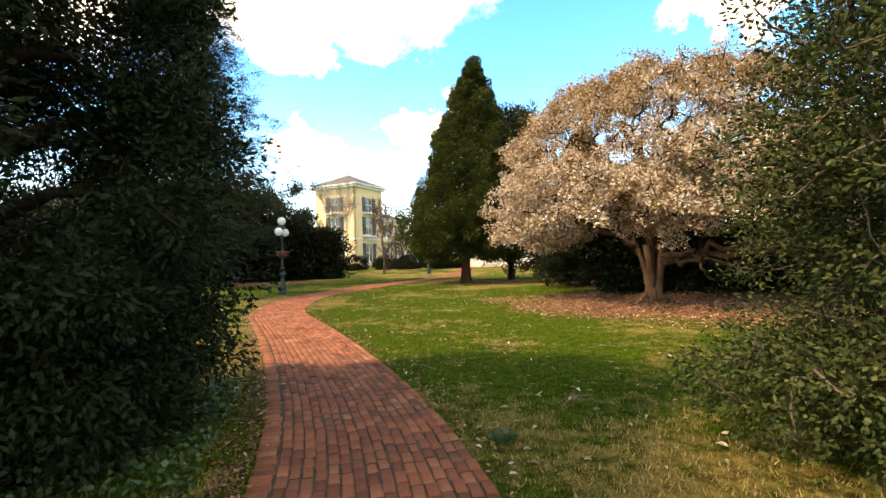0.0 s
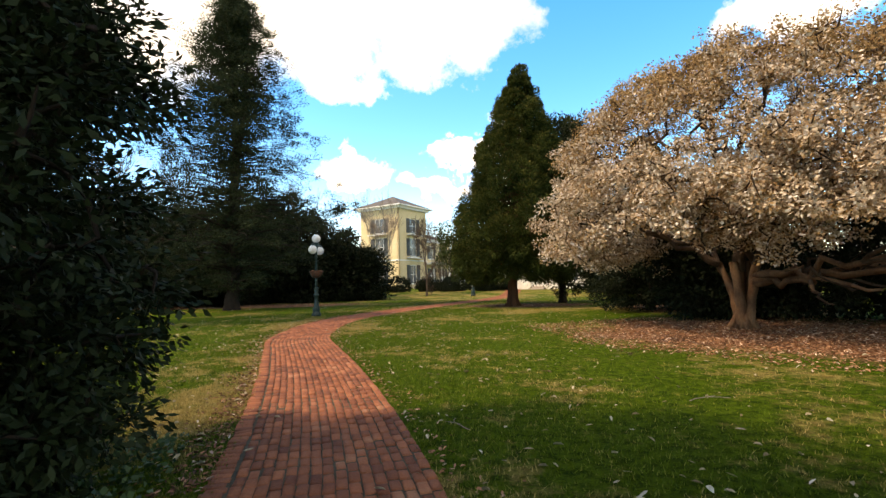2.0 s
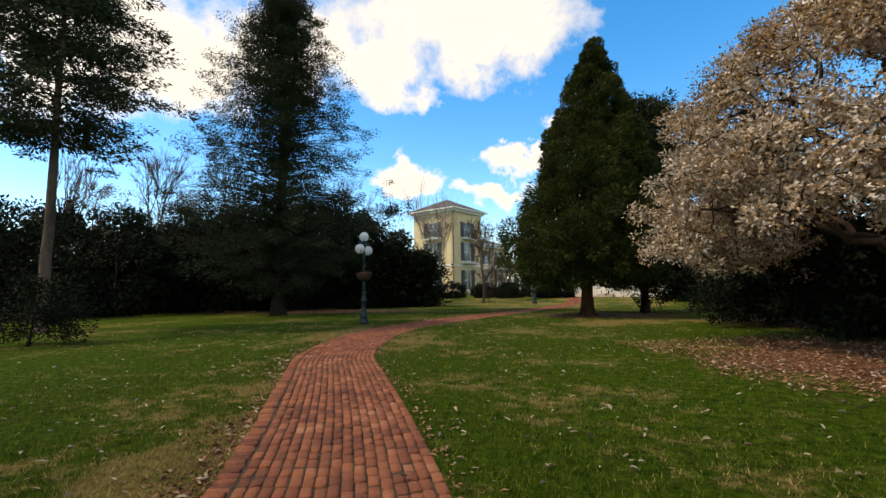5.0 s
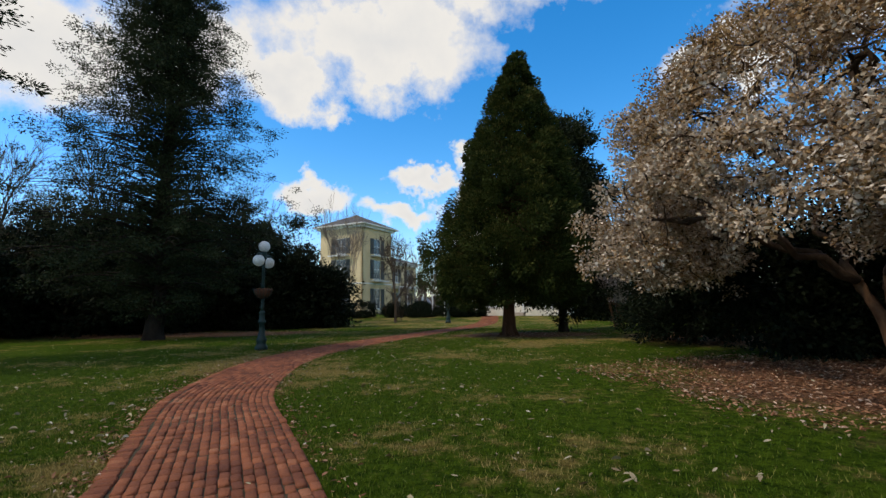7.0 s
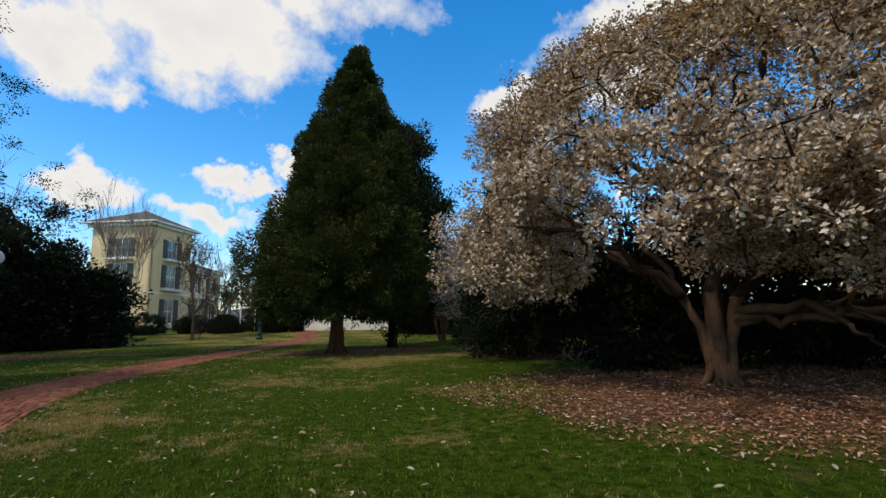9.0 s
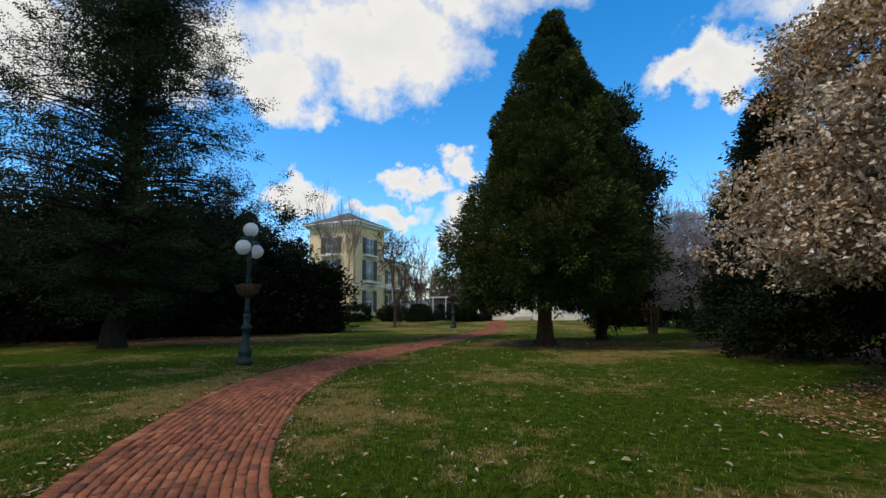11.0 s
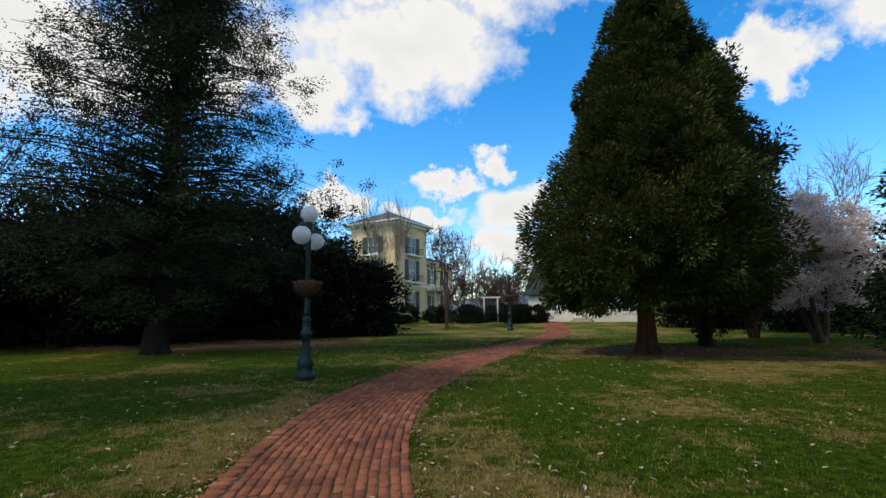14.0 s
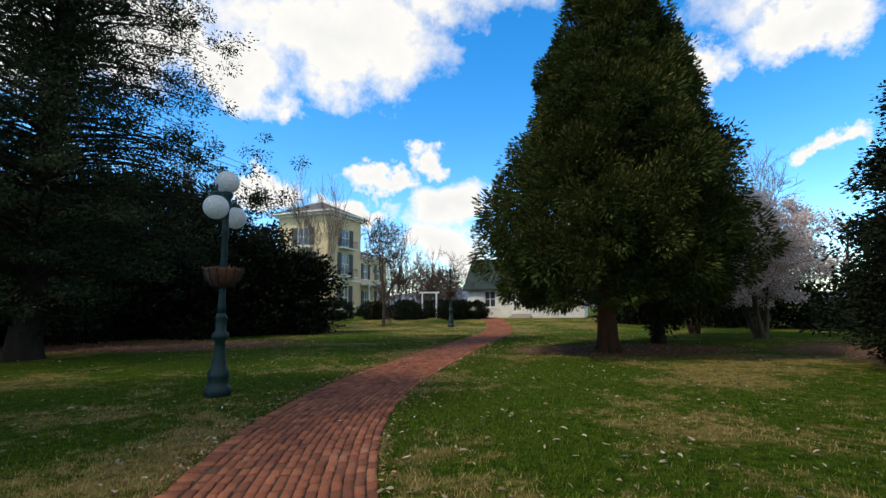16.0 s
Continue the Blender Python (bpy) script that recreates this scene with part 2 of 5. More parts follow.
def lathe(profile, sides=20):
    """A turned shape from (radius, height) pairs."""
    bm = bmesh.new()
    rings = [[bm.verts.new((r * math.cos(2 * math.pi * i / sides), r * math.sin(2 * math.pi * i / sides), z)) for i in range(sides)] for r, z in profile]
    for a, b in zip(rings, rings[1:]):
        for i in range(sides):
            bm.faces.new((a[i], a[(i + 1) % sides], b[(i + 1) % sides], b[i]))
    bm.faces.new(rings[0][::-1])
    bm.faces.new(rings[-1])
    return bm


class Limbs:
    """Collects tapered tubes into one mesh."""

    def __init__(self):
        self.v, self.f, self.n = [], [], 0

    def add(self, pts, r0, r1, sides=6, power=1.0):
        pts = np.asarray(pts, float)
        k = len(pts)
        tan = np.gradient(pts, axis=0)
        tan /= np.linalg.norm(tan, axis=1)[:, None] + 1e-9
        ref = np.where(np.abs(tan[:, 2:3]) > 0.9, np.array([[1.0, 0, 0]]), np.array([[0, 0, 1.0]]))
        a = np.cross(tan, ref)
        a /= np.linalg.norm(a, axis=1)[:, None] + 1e-9
        b = np.cross(tan, a)
        rad = r0 + (r1 - r0) * np.linspace(0, 1, k) ** power
        ang = np.linspace(0, 2 * math.pi, sides, endpoint=False)
        ring = pts[:, None] + rad[:, None, None] * (np.cos(ang)[None, :, None] * a[:, None] + np.sin(ang)[None, :, None] * b[:, None])
        i = np.arange(k - 1)[:, None] * sides + np.arange(sides)[None] + self.n
        j = np.arange(k - 1)[:, None] * sides + (np.arange(sides)[None] + 1) % sides + self.n
        self.v.append(ring.reshape(-1, 3))
        self.f.append(np.stack([i, j, j + sides, i + sides], -1).reshape(-1, 4))
        self.n += k * sides

    def mesh(self, name, material):
        return mesh(name, np.concatenate(self.v), np.concatenate(self.f), material, True)


def curve(a, b, bend, n=7, wob=0.0, rng=None):
    """Points from a to b by way of the pull 'bend' at the middle."""
    a, b = np.asarray(a, float), np.asarray(b, float)
    s = np.linspace(0, 1, n)[:, None]
    p = a * (1 - s) + b * s + np.asarray(bend) * (4 * s * (1 - s))
    if wob:
        p[1:-1] += rng.normal(0, wob, (n - 2, 3))
    return p


def leaf_mesh(name, pos, axis, length, width, material, rng, fold=0.25):
    """One small pointed leaf at each place, along its axis, turned at random about it."""
    n = len(pos)
    axis = axis / (np.linalg.norm(axis, axis=1)[:, None] + 1e-9)
    side = np.cross(axis, rng.normal(0, 1, (n, 3)))
    side /= np.linalg.norm(side, axis=1)[:, None] + 1e-9
    nor = np.cross(axis, side)
    L = (length * rng.uniform(0.65, 1.3, n))[:, None]
    W = (width * rng.uniform(0.7, 1.3, n))[:, None]
    mid = pos + axis * L * 0.5 + nor * W * fold
    v = np.stack([pos, mid + side * W * 0.5, pos + axis * L, mid - side * W * 0.5], 1).reshape(-1, 3)
    f = np.arange(4 * n).reshape(-1, 4)
    return mesh(name, v, f, material)


def tufts(rng, centres, radius, count, flat=1.0, droop=0.0, outward=None, spread=1.0):
    """Places and axes of leaves in loose balls round the centres."""
    m = len(centres)
    u = rng.normal(0, 1, (m, count, 3))
    u /= np.linalg.norm(u, axis=2)[..., None]
    r = rng.uniform(0, 1, (m, count, 1)) ** 0.5
    rad = radius * rng.uniform(0.6, 1.35, (m, 1, 1))
    off = u * r * rad * np.array([1, 1, flat])
    axis = u * np.array([1, 1, flat]) + rng.normal(0, 0.5 * spread, u.shape) + np.array([0, 0, -droop])
    if outward is not None:
        axis = axis + outward[:, None]
    return (centres[:, None] + off).reshape(-1, 3), axis.reshape(-1, 3)


# ---- ground and path ----
PATH = [(0.5, -9), (0.25, -4), (0.0, -1), (-0.15, 0.8), (-0.5, 2.9), (-0.98, 4.6), (-1.75, 6.6), (-2.8, 9), (-3.95, 11.4), (-4.98, 13.6), (-5.57, 16),
        (-5.85, 18.3), (-5.78, 20.5), (-5.3, 23), (-4.3, 26.2), (-3.0, 30), (-1.75, 33.5), (-0.3, 37.5), (0.75, 41.5), (1.6, 46), (2.1, 50), (2.6, 56), (4.5, 61.5)]
HALF = 0.79                            # half the path's width


def spline(points, step):
    p = np.array(points, float)
    p = np.vstack([2 * p[0] - p[1], p, 2 * p[-1] - p[-2]])
    out = []
    for i in range(1, len(p) - 2):
        s = np.linspace(0, 1, 40, endpoint=False)[:, None]
        a, b, c, d = p[i - 1], p[i], p[i + 1], p[i + 2]
        out.append(0.5 * (2 * b + (c - a) * s + (2 * a - 5 * b + 4 * c - d) * s ** 2 + (3 * b - a - 3 * c + d) * s ** 3))
    q = np.vstack(out)
    for _ in range(3):
        q[1:-1] = (q[:-2] + 2 * q[1:-1] + q[2:]) / 4
    run = np.r_[0, np.cumsum(np.linalg.norm(np.diff(q, axis=0), axis=1))]
    s = np.arange(0, run[-1], step)
    return np.stack([np.interp(s, run, q[:, 0]), np.interp(s, run, q[:, 1])], 1)


LINE = spline(PATH, 0.1)
TAN = np.gradient(LINE, axis=0)
TAN /= np.linalg.norm(TAN, axis=1)[:, None]
NOR = np.stack([TAN[:, 1], -TAN[:, 0]], 1)      # to the walker's right


def from_path(xy):
    """How far plan points lie from the path's middle line."""
    best = np.full(len(xy), 1e9)
    for q in LINE[::3]:
        best = np.minimum(best, (xy[:, 0] - q[0]) ** 2 + (xy[:, 1] - q[1]) ** 2)
    return np.sqrt(best)


# bare beds under the trees: x, y, radius across, radius along
BEDS = [(6.6, 14.0, 4.6, 4.0), (11.0, 11.5, 5.0, 3.6), (1.9, 28.3, 3.6, 2.0), (-17.0, 33.0, 9.0, 3.0), (-4.7, 4.0, 1.5, 2.4), (9.5, 24.0, 4.0, 5.5)]


def in_bed(xy):
    best = np.full(len(xy), 9.0)
    for x, y, a, b in BEDS:
        best = np.minimum(best, np.hypot((xy[:, 0] - x) / a, (xy[:, 1] - y) / b))
    return best


# straw-coloured stretches of lawn
DRY = [(2.8, 3.0, 2.6, 2.2), (-4.3, 16.5, 0.6, 3.0), (-7.05, 18.0, 0.5, 3.0), (3.0, 24.5, 3.5, 3.0), (-3.3, 7.2, 0.7, 3.2), (0.0, 47.0, 13.0, 9.0)]


def ellipses(t, co, spots):
    field = None
    for x, y, a, b in spots:
        v = node(t, "ShaderNodeVectorMath", {0: co, 1: (x, y, 0)}, "SUBTRACT").outputs[0]
        v = node(t, "ShaderNodeVectorMath", {0: v, 1: (1 / a, 1 / b, 0)}, "MULTIPLY").outputs[0]
        r = node(t, "ShaderNodeVectorMath", {0: v}, "LENGTH").outputs["Value"]
        field = r if field is None else node(t, "ShaderNodeMath", {0: field, 1: r}, "MINIMUM").outputs[0]
    return field


def lawn(t, co):
    """How dry the grass is, place by place."""
    n0 = node(t, "ShaderNodeTexNoise", {"Vector": co, "Scale": 0.35, "Detail": 5.0, "Roughness": 0.65}).outputs["Fac"]
    n1 = node(t, "ShaderNodeTexNoise", {"Vector": co, "Scale": 2.6, "Detail": 8.0, "Roughness": 0.78}).outputs["Fac"]
    s = node(t, "ShaderNodeMath", {0: n0, 1: n1}, "ADD").outputs[0]
    straw = node(t, "ShaderNodeMapRange", {"Value": ellipses(t, co, DRY), "From Min": 1.35, "From Max": 0.55, "To Max": 0.13}).outputs[0]
    edge = node(t, "ShaderNodeMath", {0: n0, 1: 1.5, 2: node(t, "ShaderNodeMath", {0: n1, 1: 0.6}, "MULTIPLY").outputs[0]}, "MULTIPLY_ADD").outputs[0]
    s = node(t, "ShaderNodeMath", {0: s, 1: straw}, "ADD").outputs[0]
    return node(t, "ShaderNodeMapRange", {"Value": s, "From Min": 1.02, "From Max": 1.21}).outputs[0], edge


def ground_material():
    m = bpy.data.materials.new("lawn_and_earth")
    m.use_nodes = True
    t = m.node_tree
    t.nodes.clear()
    co = node(t, "ShaderNodeNewGeometry").outputs["Position"]
    dry, n1 = lawn(t, co)
    n2 = node(t, "ShaderNodeTexNoise", {"Vector": co, "Scale": 38.0, "Detail": 8.0, "Roughness": 0.8}).outputs["Fac"]
    n3 = node(t, "ShaderNodeTexNoise", {"Vector": co, "Scale": 7.5, "Detail": 4.0, "Roughness": 0.6}).outputs["Fac"]
    k = node(t, "ShaderNodeMath", {0: n2, 1: node(t, "ShaderNodeMath", {0: n3, 1: 0.9, 2: -0.45}, "MULTIPLY_ADD").outputs[0]}, "ADD").outputs[0]
    k = node(t, "ShaderNodeMapRange", {"Value": k, "From Min": 0.32, "From Max": 0.68}).outputs[0]
    green = node(t, "ShaderNodeMixRGB", {0: k, 1: (0.012, 0.030, 0.002, 1), 2: (0.078, 0.122, 0.008, 1)}).outputs[0]
    straw = node(t, "ShaderNodeMixRGB", {0: k, 1: (0.095, 0.068, 0.018, 1), 2: (0.31, 0.23, 0.075, 1)}).outputs[0]
    col = node(t, "ShaderNodeMixRGB", {0: dry, 1: green, 2: straw}).outputs[0]
    field = node(t, "ShaderNodeMath", {0: n1, 1: ellipses(t, co, BEDS)}, "ADD").outputs[0]
    bed = node(t, "ShaderNodeMapRange", {"Value": field, "From Min": 2.1, "From Max": 1.8}).outputs[0]
    earth = node(t, "ShaderNodeMixRGB", {0: k, 1: (0.07, 0.035, 0.02, 1), 2: (0.25, 0.135, 0.08, 1)}).outputs[0]
    col = node(t, "ShaderNodeMixRGB", {0: bed, 1: col, 2: earth}).outputs[0]
    bump = node(t, "ShaderNodeBump", {"Height": n2, "Strength": 1.0, "Distance": 0.05})
    p = node(t, "ShaderNodeBsdfPrincipled", {"Base Color": col, "Roughness": 0.95, "Specular IOR Level": 0.03, "Normal": bump.outputs[0]})
    t.links.new(p.outputs[0], node(t, "ShaderNodeOutputMaterial").inputs["Surface"])
    return m


def grass_material():
    m = bpy.data.materials.new("grass_blade")
    m.use_nodes = True
    t = m.node_tree
    t.nodes.clear()
    geo = node(t, "ShaderNodeNewGeometry")
    dry, _ = lawn(t, geo.outputs["Position"])
    r = geo.outputs["Random Per Island"]
    green = node(t, "ShaderNodeMixRGB", {0: r, 1: (0.020, 0.050, 0.003, 1), 2: (0.110, 0.165, 0.016, 1)}).outputs[0]
    straw = node(t, "ShaderNodeMixRGB", {0: r, 1: (0.16, 0.13, 0.035, 1), 2: (0.41, 0.31, 0.12, 1)}).outputs[0]
    k = node(t, "ShaderNodeMath", {0: r, 1: 0.5, 2: dry}, "MULTIPLY_ADD").outputs[0]
    k = node(t, "ShaderNodeMapRange", {"Value": k, "From Min": 0.38, "From Max": 0.75}).outputs[0]
    col = node(t, "ShaderNodeMixRGB", {0: k, 1: green, 2: straw}).outputs[0]
    p = node(t, "ShaderNodeBsdfPrincipled", {"Base Color": col, "Roughness": 0.75, "Specular IOR Level": 0.06})
    tr = node(t, "ShaderNodeBsdfTranslucent", {"Color": col})
    mix = node(t, "ShaderNodeMixShader", {0: 0.3, 1: p.outputs[0], 2: tr.outputs[0]})
    t.links.new(mix.outputs[0], node(t, "ShaderNodeOutputMaterial").inputs["Surface"])
    return m


def rise(y):
    """The lawn climbs gently towards the houses."""
    s = np.clip((np.asarray(y, float) - 43) / 11, 0, 1)
    return 0.4 * s * s * (3 - 2 * s)


def build_ground():
    xs = np.unique(np.r_[np.linspace(-2500, -80, 8), np.arange(-80, 81, 4.0), np.linspace(80, 2500, 8)])
    ys = np.unique(np.r_[np.linspace(-2500, -40, 8), np.arange(-40, 121, 1.0), np.linspace(120, 2500, 8)])
    gx, gy = np.meshgrid(xs, ys)
    v = np.stack([gx, gy, rise(gy)], -1).reshape(-1, 3)
    nx = len(xs)
    i = (np.arange(len(ys) - 1)[:, None] * nx + np.arange(nx - 1)[None]).ravel()
    f = np.stack([i, i + 1, i + nx + 1, i + nx], 1)
    tagged(new("ground", mesh("ground", v, f, ground_material())), "winter lawn, green with straw-coloured patches and bare earth", "lawn", kind="structure")


build_ground()

BRICK_L, BRICK_W = 0.157, 0.0825


def brick_mesh(name, material, worn):
    """One clay paver with rounded top edges, lying along y, its top at z = 0."""
    x, y, c = BRICK_W / 2 - 0.001, BRICK_L / 2 - 0.001, 0.004 + worn
    bm = bmesh.new()
    low = [bm.verts.new(p) for p in ((-x, -y, -0.03), (x, -y, -0.03), (x, y, -0.03), (-x, y, -0.03))]
    mid = [bm.verts.new((p.co.x, p.co.y, -0.004 - worn)) for p in low]
    top = [bm.verts.new((p.co.x * (1 - c / x), p.co.y * (1 - c / y), 0.0)) for p in low]
    for a, b in ((low, mid), (mid, top)):
        for i in range(4):
            bm.faces.new((a[i], a[(i + 1) % 4], b[(i + 1) % 4], b[i]))
    bm.faces.new(top)
    me = bpy.data.meshes.new(name)
    bm.to_mesh(me)
    bm.free()
    me.materials.append(material)
    return me


def build_path():
    path = thing("brick_path", pose(0, 0, 0), "winding footpath of worn red clay bricks", "path", kind="structure")
    k = len(LINE)
    wob = np.array([[0.05 * noise.noise((i * 0.07, s, 0)) for s in (3.1, 9.7)] for i in range(k)])
    a = LINE - NOR * (HALF - 0.02 + wob[:, :1])
    b = LINE + NOR * (HALF - 0.02 + wob[:, 1:])
    v = np.r_[np.c_[a, rise(a[:, 1]) + 0.005], np.c_[b, rise(b[:, 1]) + 0.005]]
    i = np.arange(k - 1)
    child("sand_bed", mesh("sand_bed", v, np.stack([i, i + k, i + k + 1, i + 1], 1), SAND), path, "sandy joints between the bricks")
    rng = np.random.default_rng(4)
    run = np.arange(k) * 0.1
    total = run[-1]
    spots = []                         # x, y, z, turn, tilt, tilt
    cols, pitch = 16, 0.0885

    def put(s, o, turn):
        x, y = np.interp(s, run, LINE[:, 0]), np.interp(s, run, LINE[:, 1])
        tx, ty = np.interp(s, run, TAN[:, 0]), np.interp(s, run, TAN[:, 1])
        h = math.atan2(-tx, ty)
        spots.append((x + ty * o, y - tx * o, 0.018 + float(rise(y)) + 0.012 * noise.noise((x * 1.6, y * 1.6, 2.0)) + rng.normal(0, 0.0032), h + turn + rng.normal(0, 0.028), rng.normal(0, 0.03), rng.normal(0, 0.024)))

    for c in range(cols):
        o = HALF - 0.05 - (cols - 1 - c) * pitch
        s = 0.0865 * (c % 2) + rng.normal(0, 0.012)
        while s < total - 0.2:
            put(s, o + rng.normal(0, 0.0025), 0)
            s += 0.173 + rng.normal(0, 0.004) + 0.03 * (rng.uniform() < 0.02)
    s = 0.1                            # one header course along the outer edge
    while s < total - 0.2:
        put(s, -(HALF - 0.06 + rng.normal(0, 0.008)), math.pi / 2)
        s += 0.0885
    spots = np.array(spots)
    shared = [brick_mesh("brick", BRICK, w) for w in (0.004, 0.007, 0.010)]
    near = np.hypot(spots[:, 0] + 0.5, spots[:, 1] - 3.4)
    order = np.argsort(near)
    for j, n in enumerate(order[:300]):
        x, y, z, h, ta, tb = spots[n]
        ob = new("brick", shared[j % 3])
        ob.parent = path
        ob.matrix_basis = Matrix.LocRotScale((x, y, z), Euler((ta, tb, h)), None)
    rest = spots[order[300:]]
    me = shared[1]
    co = np.array([tuple(p.co) for p in me.vertices])
    fs = np.array([tuple(p.vertices) for p in me.polygons])
    cz, sz = np.cos(rest[:, 3])[:, None], np.sin(rest[:, 3])[:, None]
    z = co[None, :, 2] + co[None, :, 1] * rest[:, 4:5] - co[None, :, 0] * rest[:, 5:6] + rest[:, 2:3]
    x = co[None, :, 0] * cz - co[None, :, 1] * sz + rest[:, 0:1]
    y = co[None, :, 0] * sz + co[None, :, 1] * cz + rest[:, 1:2]
    v = np.stack([x, y, z], -1).reshape(-1, 3)
    f = (fs[None] + (np.arange(len(rest)) * len(co))[:, None, None]).reshape(-1, 4)
    far = child("bricks", mesh("bricks", v, f, BRICK_FAR), path, "red clay bricks along the rest of the path")
    tagged(far, kind="stuff")


# ---- trees ----
def tree_thing(name, x, y, label, category, group=""):
    return thing(name, pose(x, y, float(rise(y))), label, category, group)


def twig(limbs, nodes_, ends, thick, rng):
    """Join each clump to the nearest wood, the inner ones first, so that twigs fork from twigs."""
    near = np.array([np.min(np.linalg.norm(nodes_ - e, axis=1)) for e in ends])
    have = np.empty((len(nodes_) + len(ends), 3))
    have[:len(nodes_)] = nodes_
    n = len(nodes_)
    for j in np.argsort(near):
        d = np.linalg.norm(have[:n] - ends[j], axis=1)
        i = int(np.argmin(d))
        if d[i] > 1e-4:
            limbs.add(curve(have[i], ends[j], rng.normal(0, 0.10, 3) * d[i], 3), thick * (0.6 + 0.5 * min(near[j], 1)), 0.006, 3)
        have[n] = ends[j]
        n += 1


def broad_tree(name, x, y, label, category, height, radius, base, clusters, per, leaf, material, bark, seed, trunk=0.25, tuft=0.55,
               primaries=14, shell=0.55, lean=(0, 0), shape=None, group="", skirt=0.0, droop=0.1, leaf2=None, twigs=True, flat=0.85, stems=1, clump=7, loose=0.9):
    """A tree or large shrub: trunk, main limbs, side limbs to each clump of leaves, and the leaves."""
    rng = np.random.default_rng(seed)
    top = tree_thing(name, x, y, label, category, group)
    # clumps fill an uneven rounded envelope, denser towards its skin
    k = max(12, clusters // clump)
    u = rng.normal(0, 1, (k, 3))
    u /= np.linalg.norm(u, axis=1)[:, None]
    r = shell + (1 - shell) * rng.uniform(0, 1, k) ** 0.7
    lump = 1 + 0.16 * np.sin(u[:, 0] * 5 + seed) * np.cos(u[:, 1] * 4 + seed * 2) + 0.10 * np.sin(u[:, 2] * 9 + seed)
    mid, half = (height + base) / 2, (height - base) / 2
    c = u * (r * lump)[:, None] * np.array([radius, radius, half]) + np.array([lean[0], lean[1], mid])
    heads = c
    c = c[rng.integers(0, k, clusters)] + rng.normal(0, tuft * loose, (clusters, 3)) * np.array([1, 1, 0.7])
    c[:, 2] = np.minimum(c[:, 2], height)
    c[:, 2] = np.maximum(c[:, 2], skirt + rng.uniform(0, 0.5, clusters))
    stem_, limbs = Limbs(), Limbs()
    forks = []
    for k in range(stems):
        a = 2 * math.pi * k / max(stems, 1) + seed
        foot = np.array([math.cos(a), math.sin(a), 0]) * (trunk * 1.1 if stems > 1 else 0)
        head = np.array([lean[0] * 0.7, lean[1] * 0.7, height * 0.82]) + (np.array([math.cos(a), math.sin(a), 0]) * radius * 0.25 if stems > 1 else 0)
        stem = curve(foot + (0, 0, -0.05), head, rng.normal(0, radius * 0.05, 3), 12, trunk * 0.12, rng)
        stem_.add(stem, trunk, trunk * 0.12, 10)
        flare = curve(foot + (0, 0, -0.06), foot + (0, 0, trunk * 2.2), (0, 0, 0), 4)
        stem_.add(flare, trunk * 1.45, trunk * 0.98, 10, 0.6)
        forks.append(stem)
    pick = rng.choice(len(heads), min(primaries, len(heads)), replace=False)
    curves = []
    for j in pick:
        stem = forks[rng.integers(len(forks))]
        want = max(base * 0.8, heads[j, 2] - 0.45 * np.hypot(heads[j, 0], heads[j, 1]))
        i = int(np.argmin(np.abs(stem[:, 2] - want)))
        p = curve(stem[i], heads[j], rng.normal(0, 0.12, 3) * radius * 0.4 + (0, 0, 0.08 * radius), 8, radius * 0.015, rng)
        limbs.add(p, trunk * 0.42, trunk * 0.07, 7)
        curves.append(p)
    if twigs:
        twig(limbs, np.vstack([p[2:] for p in curves] + [s[4:] for s in forks]), c, max(trunk * 0.1, 0.012), rng)
    child("trunk", stem_.mesh("trunk", bark), top)
    tagged(child("branchwork", limbs.mesh("branchwork", bark), top), kind="stuff")
    out = c - np.array([lean[0], lean[1], mid])
    out /= np.linalg.norm(out, axis=1)[:, None] + 1e-9
    pos, ax = tufts(rng, c, tuft, per, flat, droop, out * 0.5)
    child("crown", leaf_mesh("crown", pos, ax, leaf[0], leaf[1], material, rng), top)
    if leaf2:
        pos, ax = tufts(rng, c[::2], tuft * 1.1, leaf2[2], flat, droop, out[::2] * 0.5)
        child("young_leaves" if leaf2[4] else "faded_petals", leaf_mesh("crown", pos, ax, leaf2[0], leaf2[1], leaf2[3], rng), top)
    return top


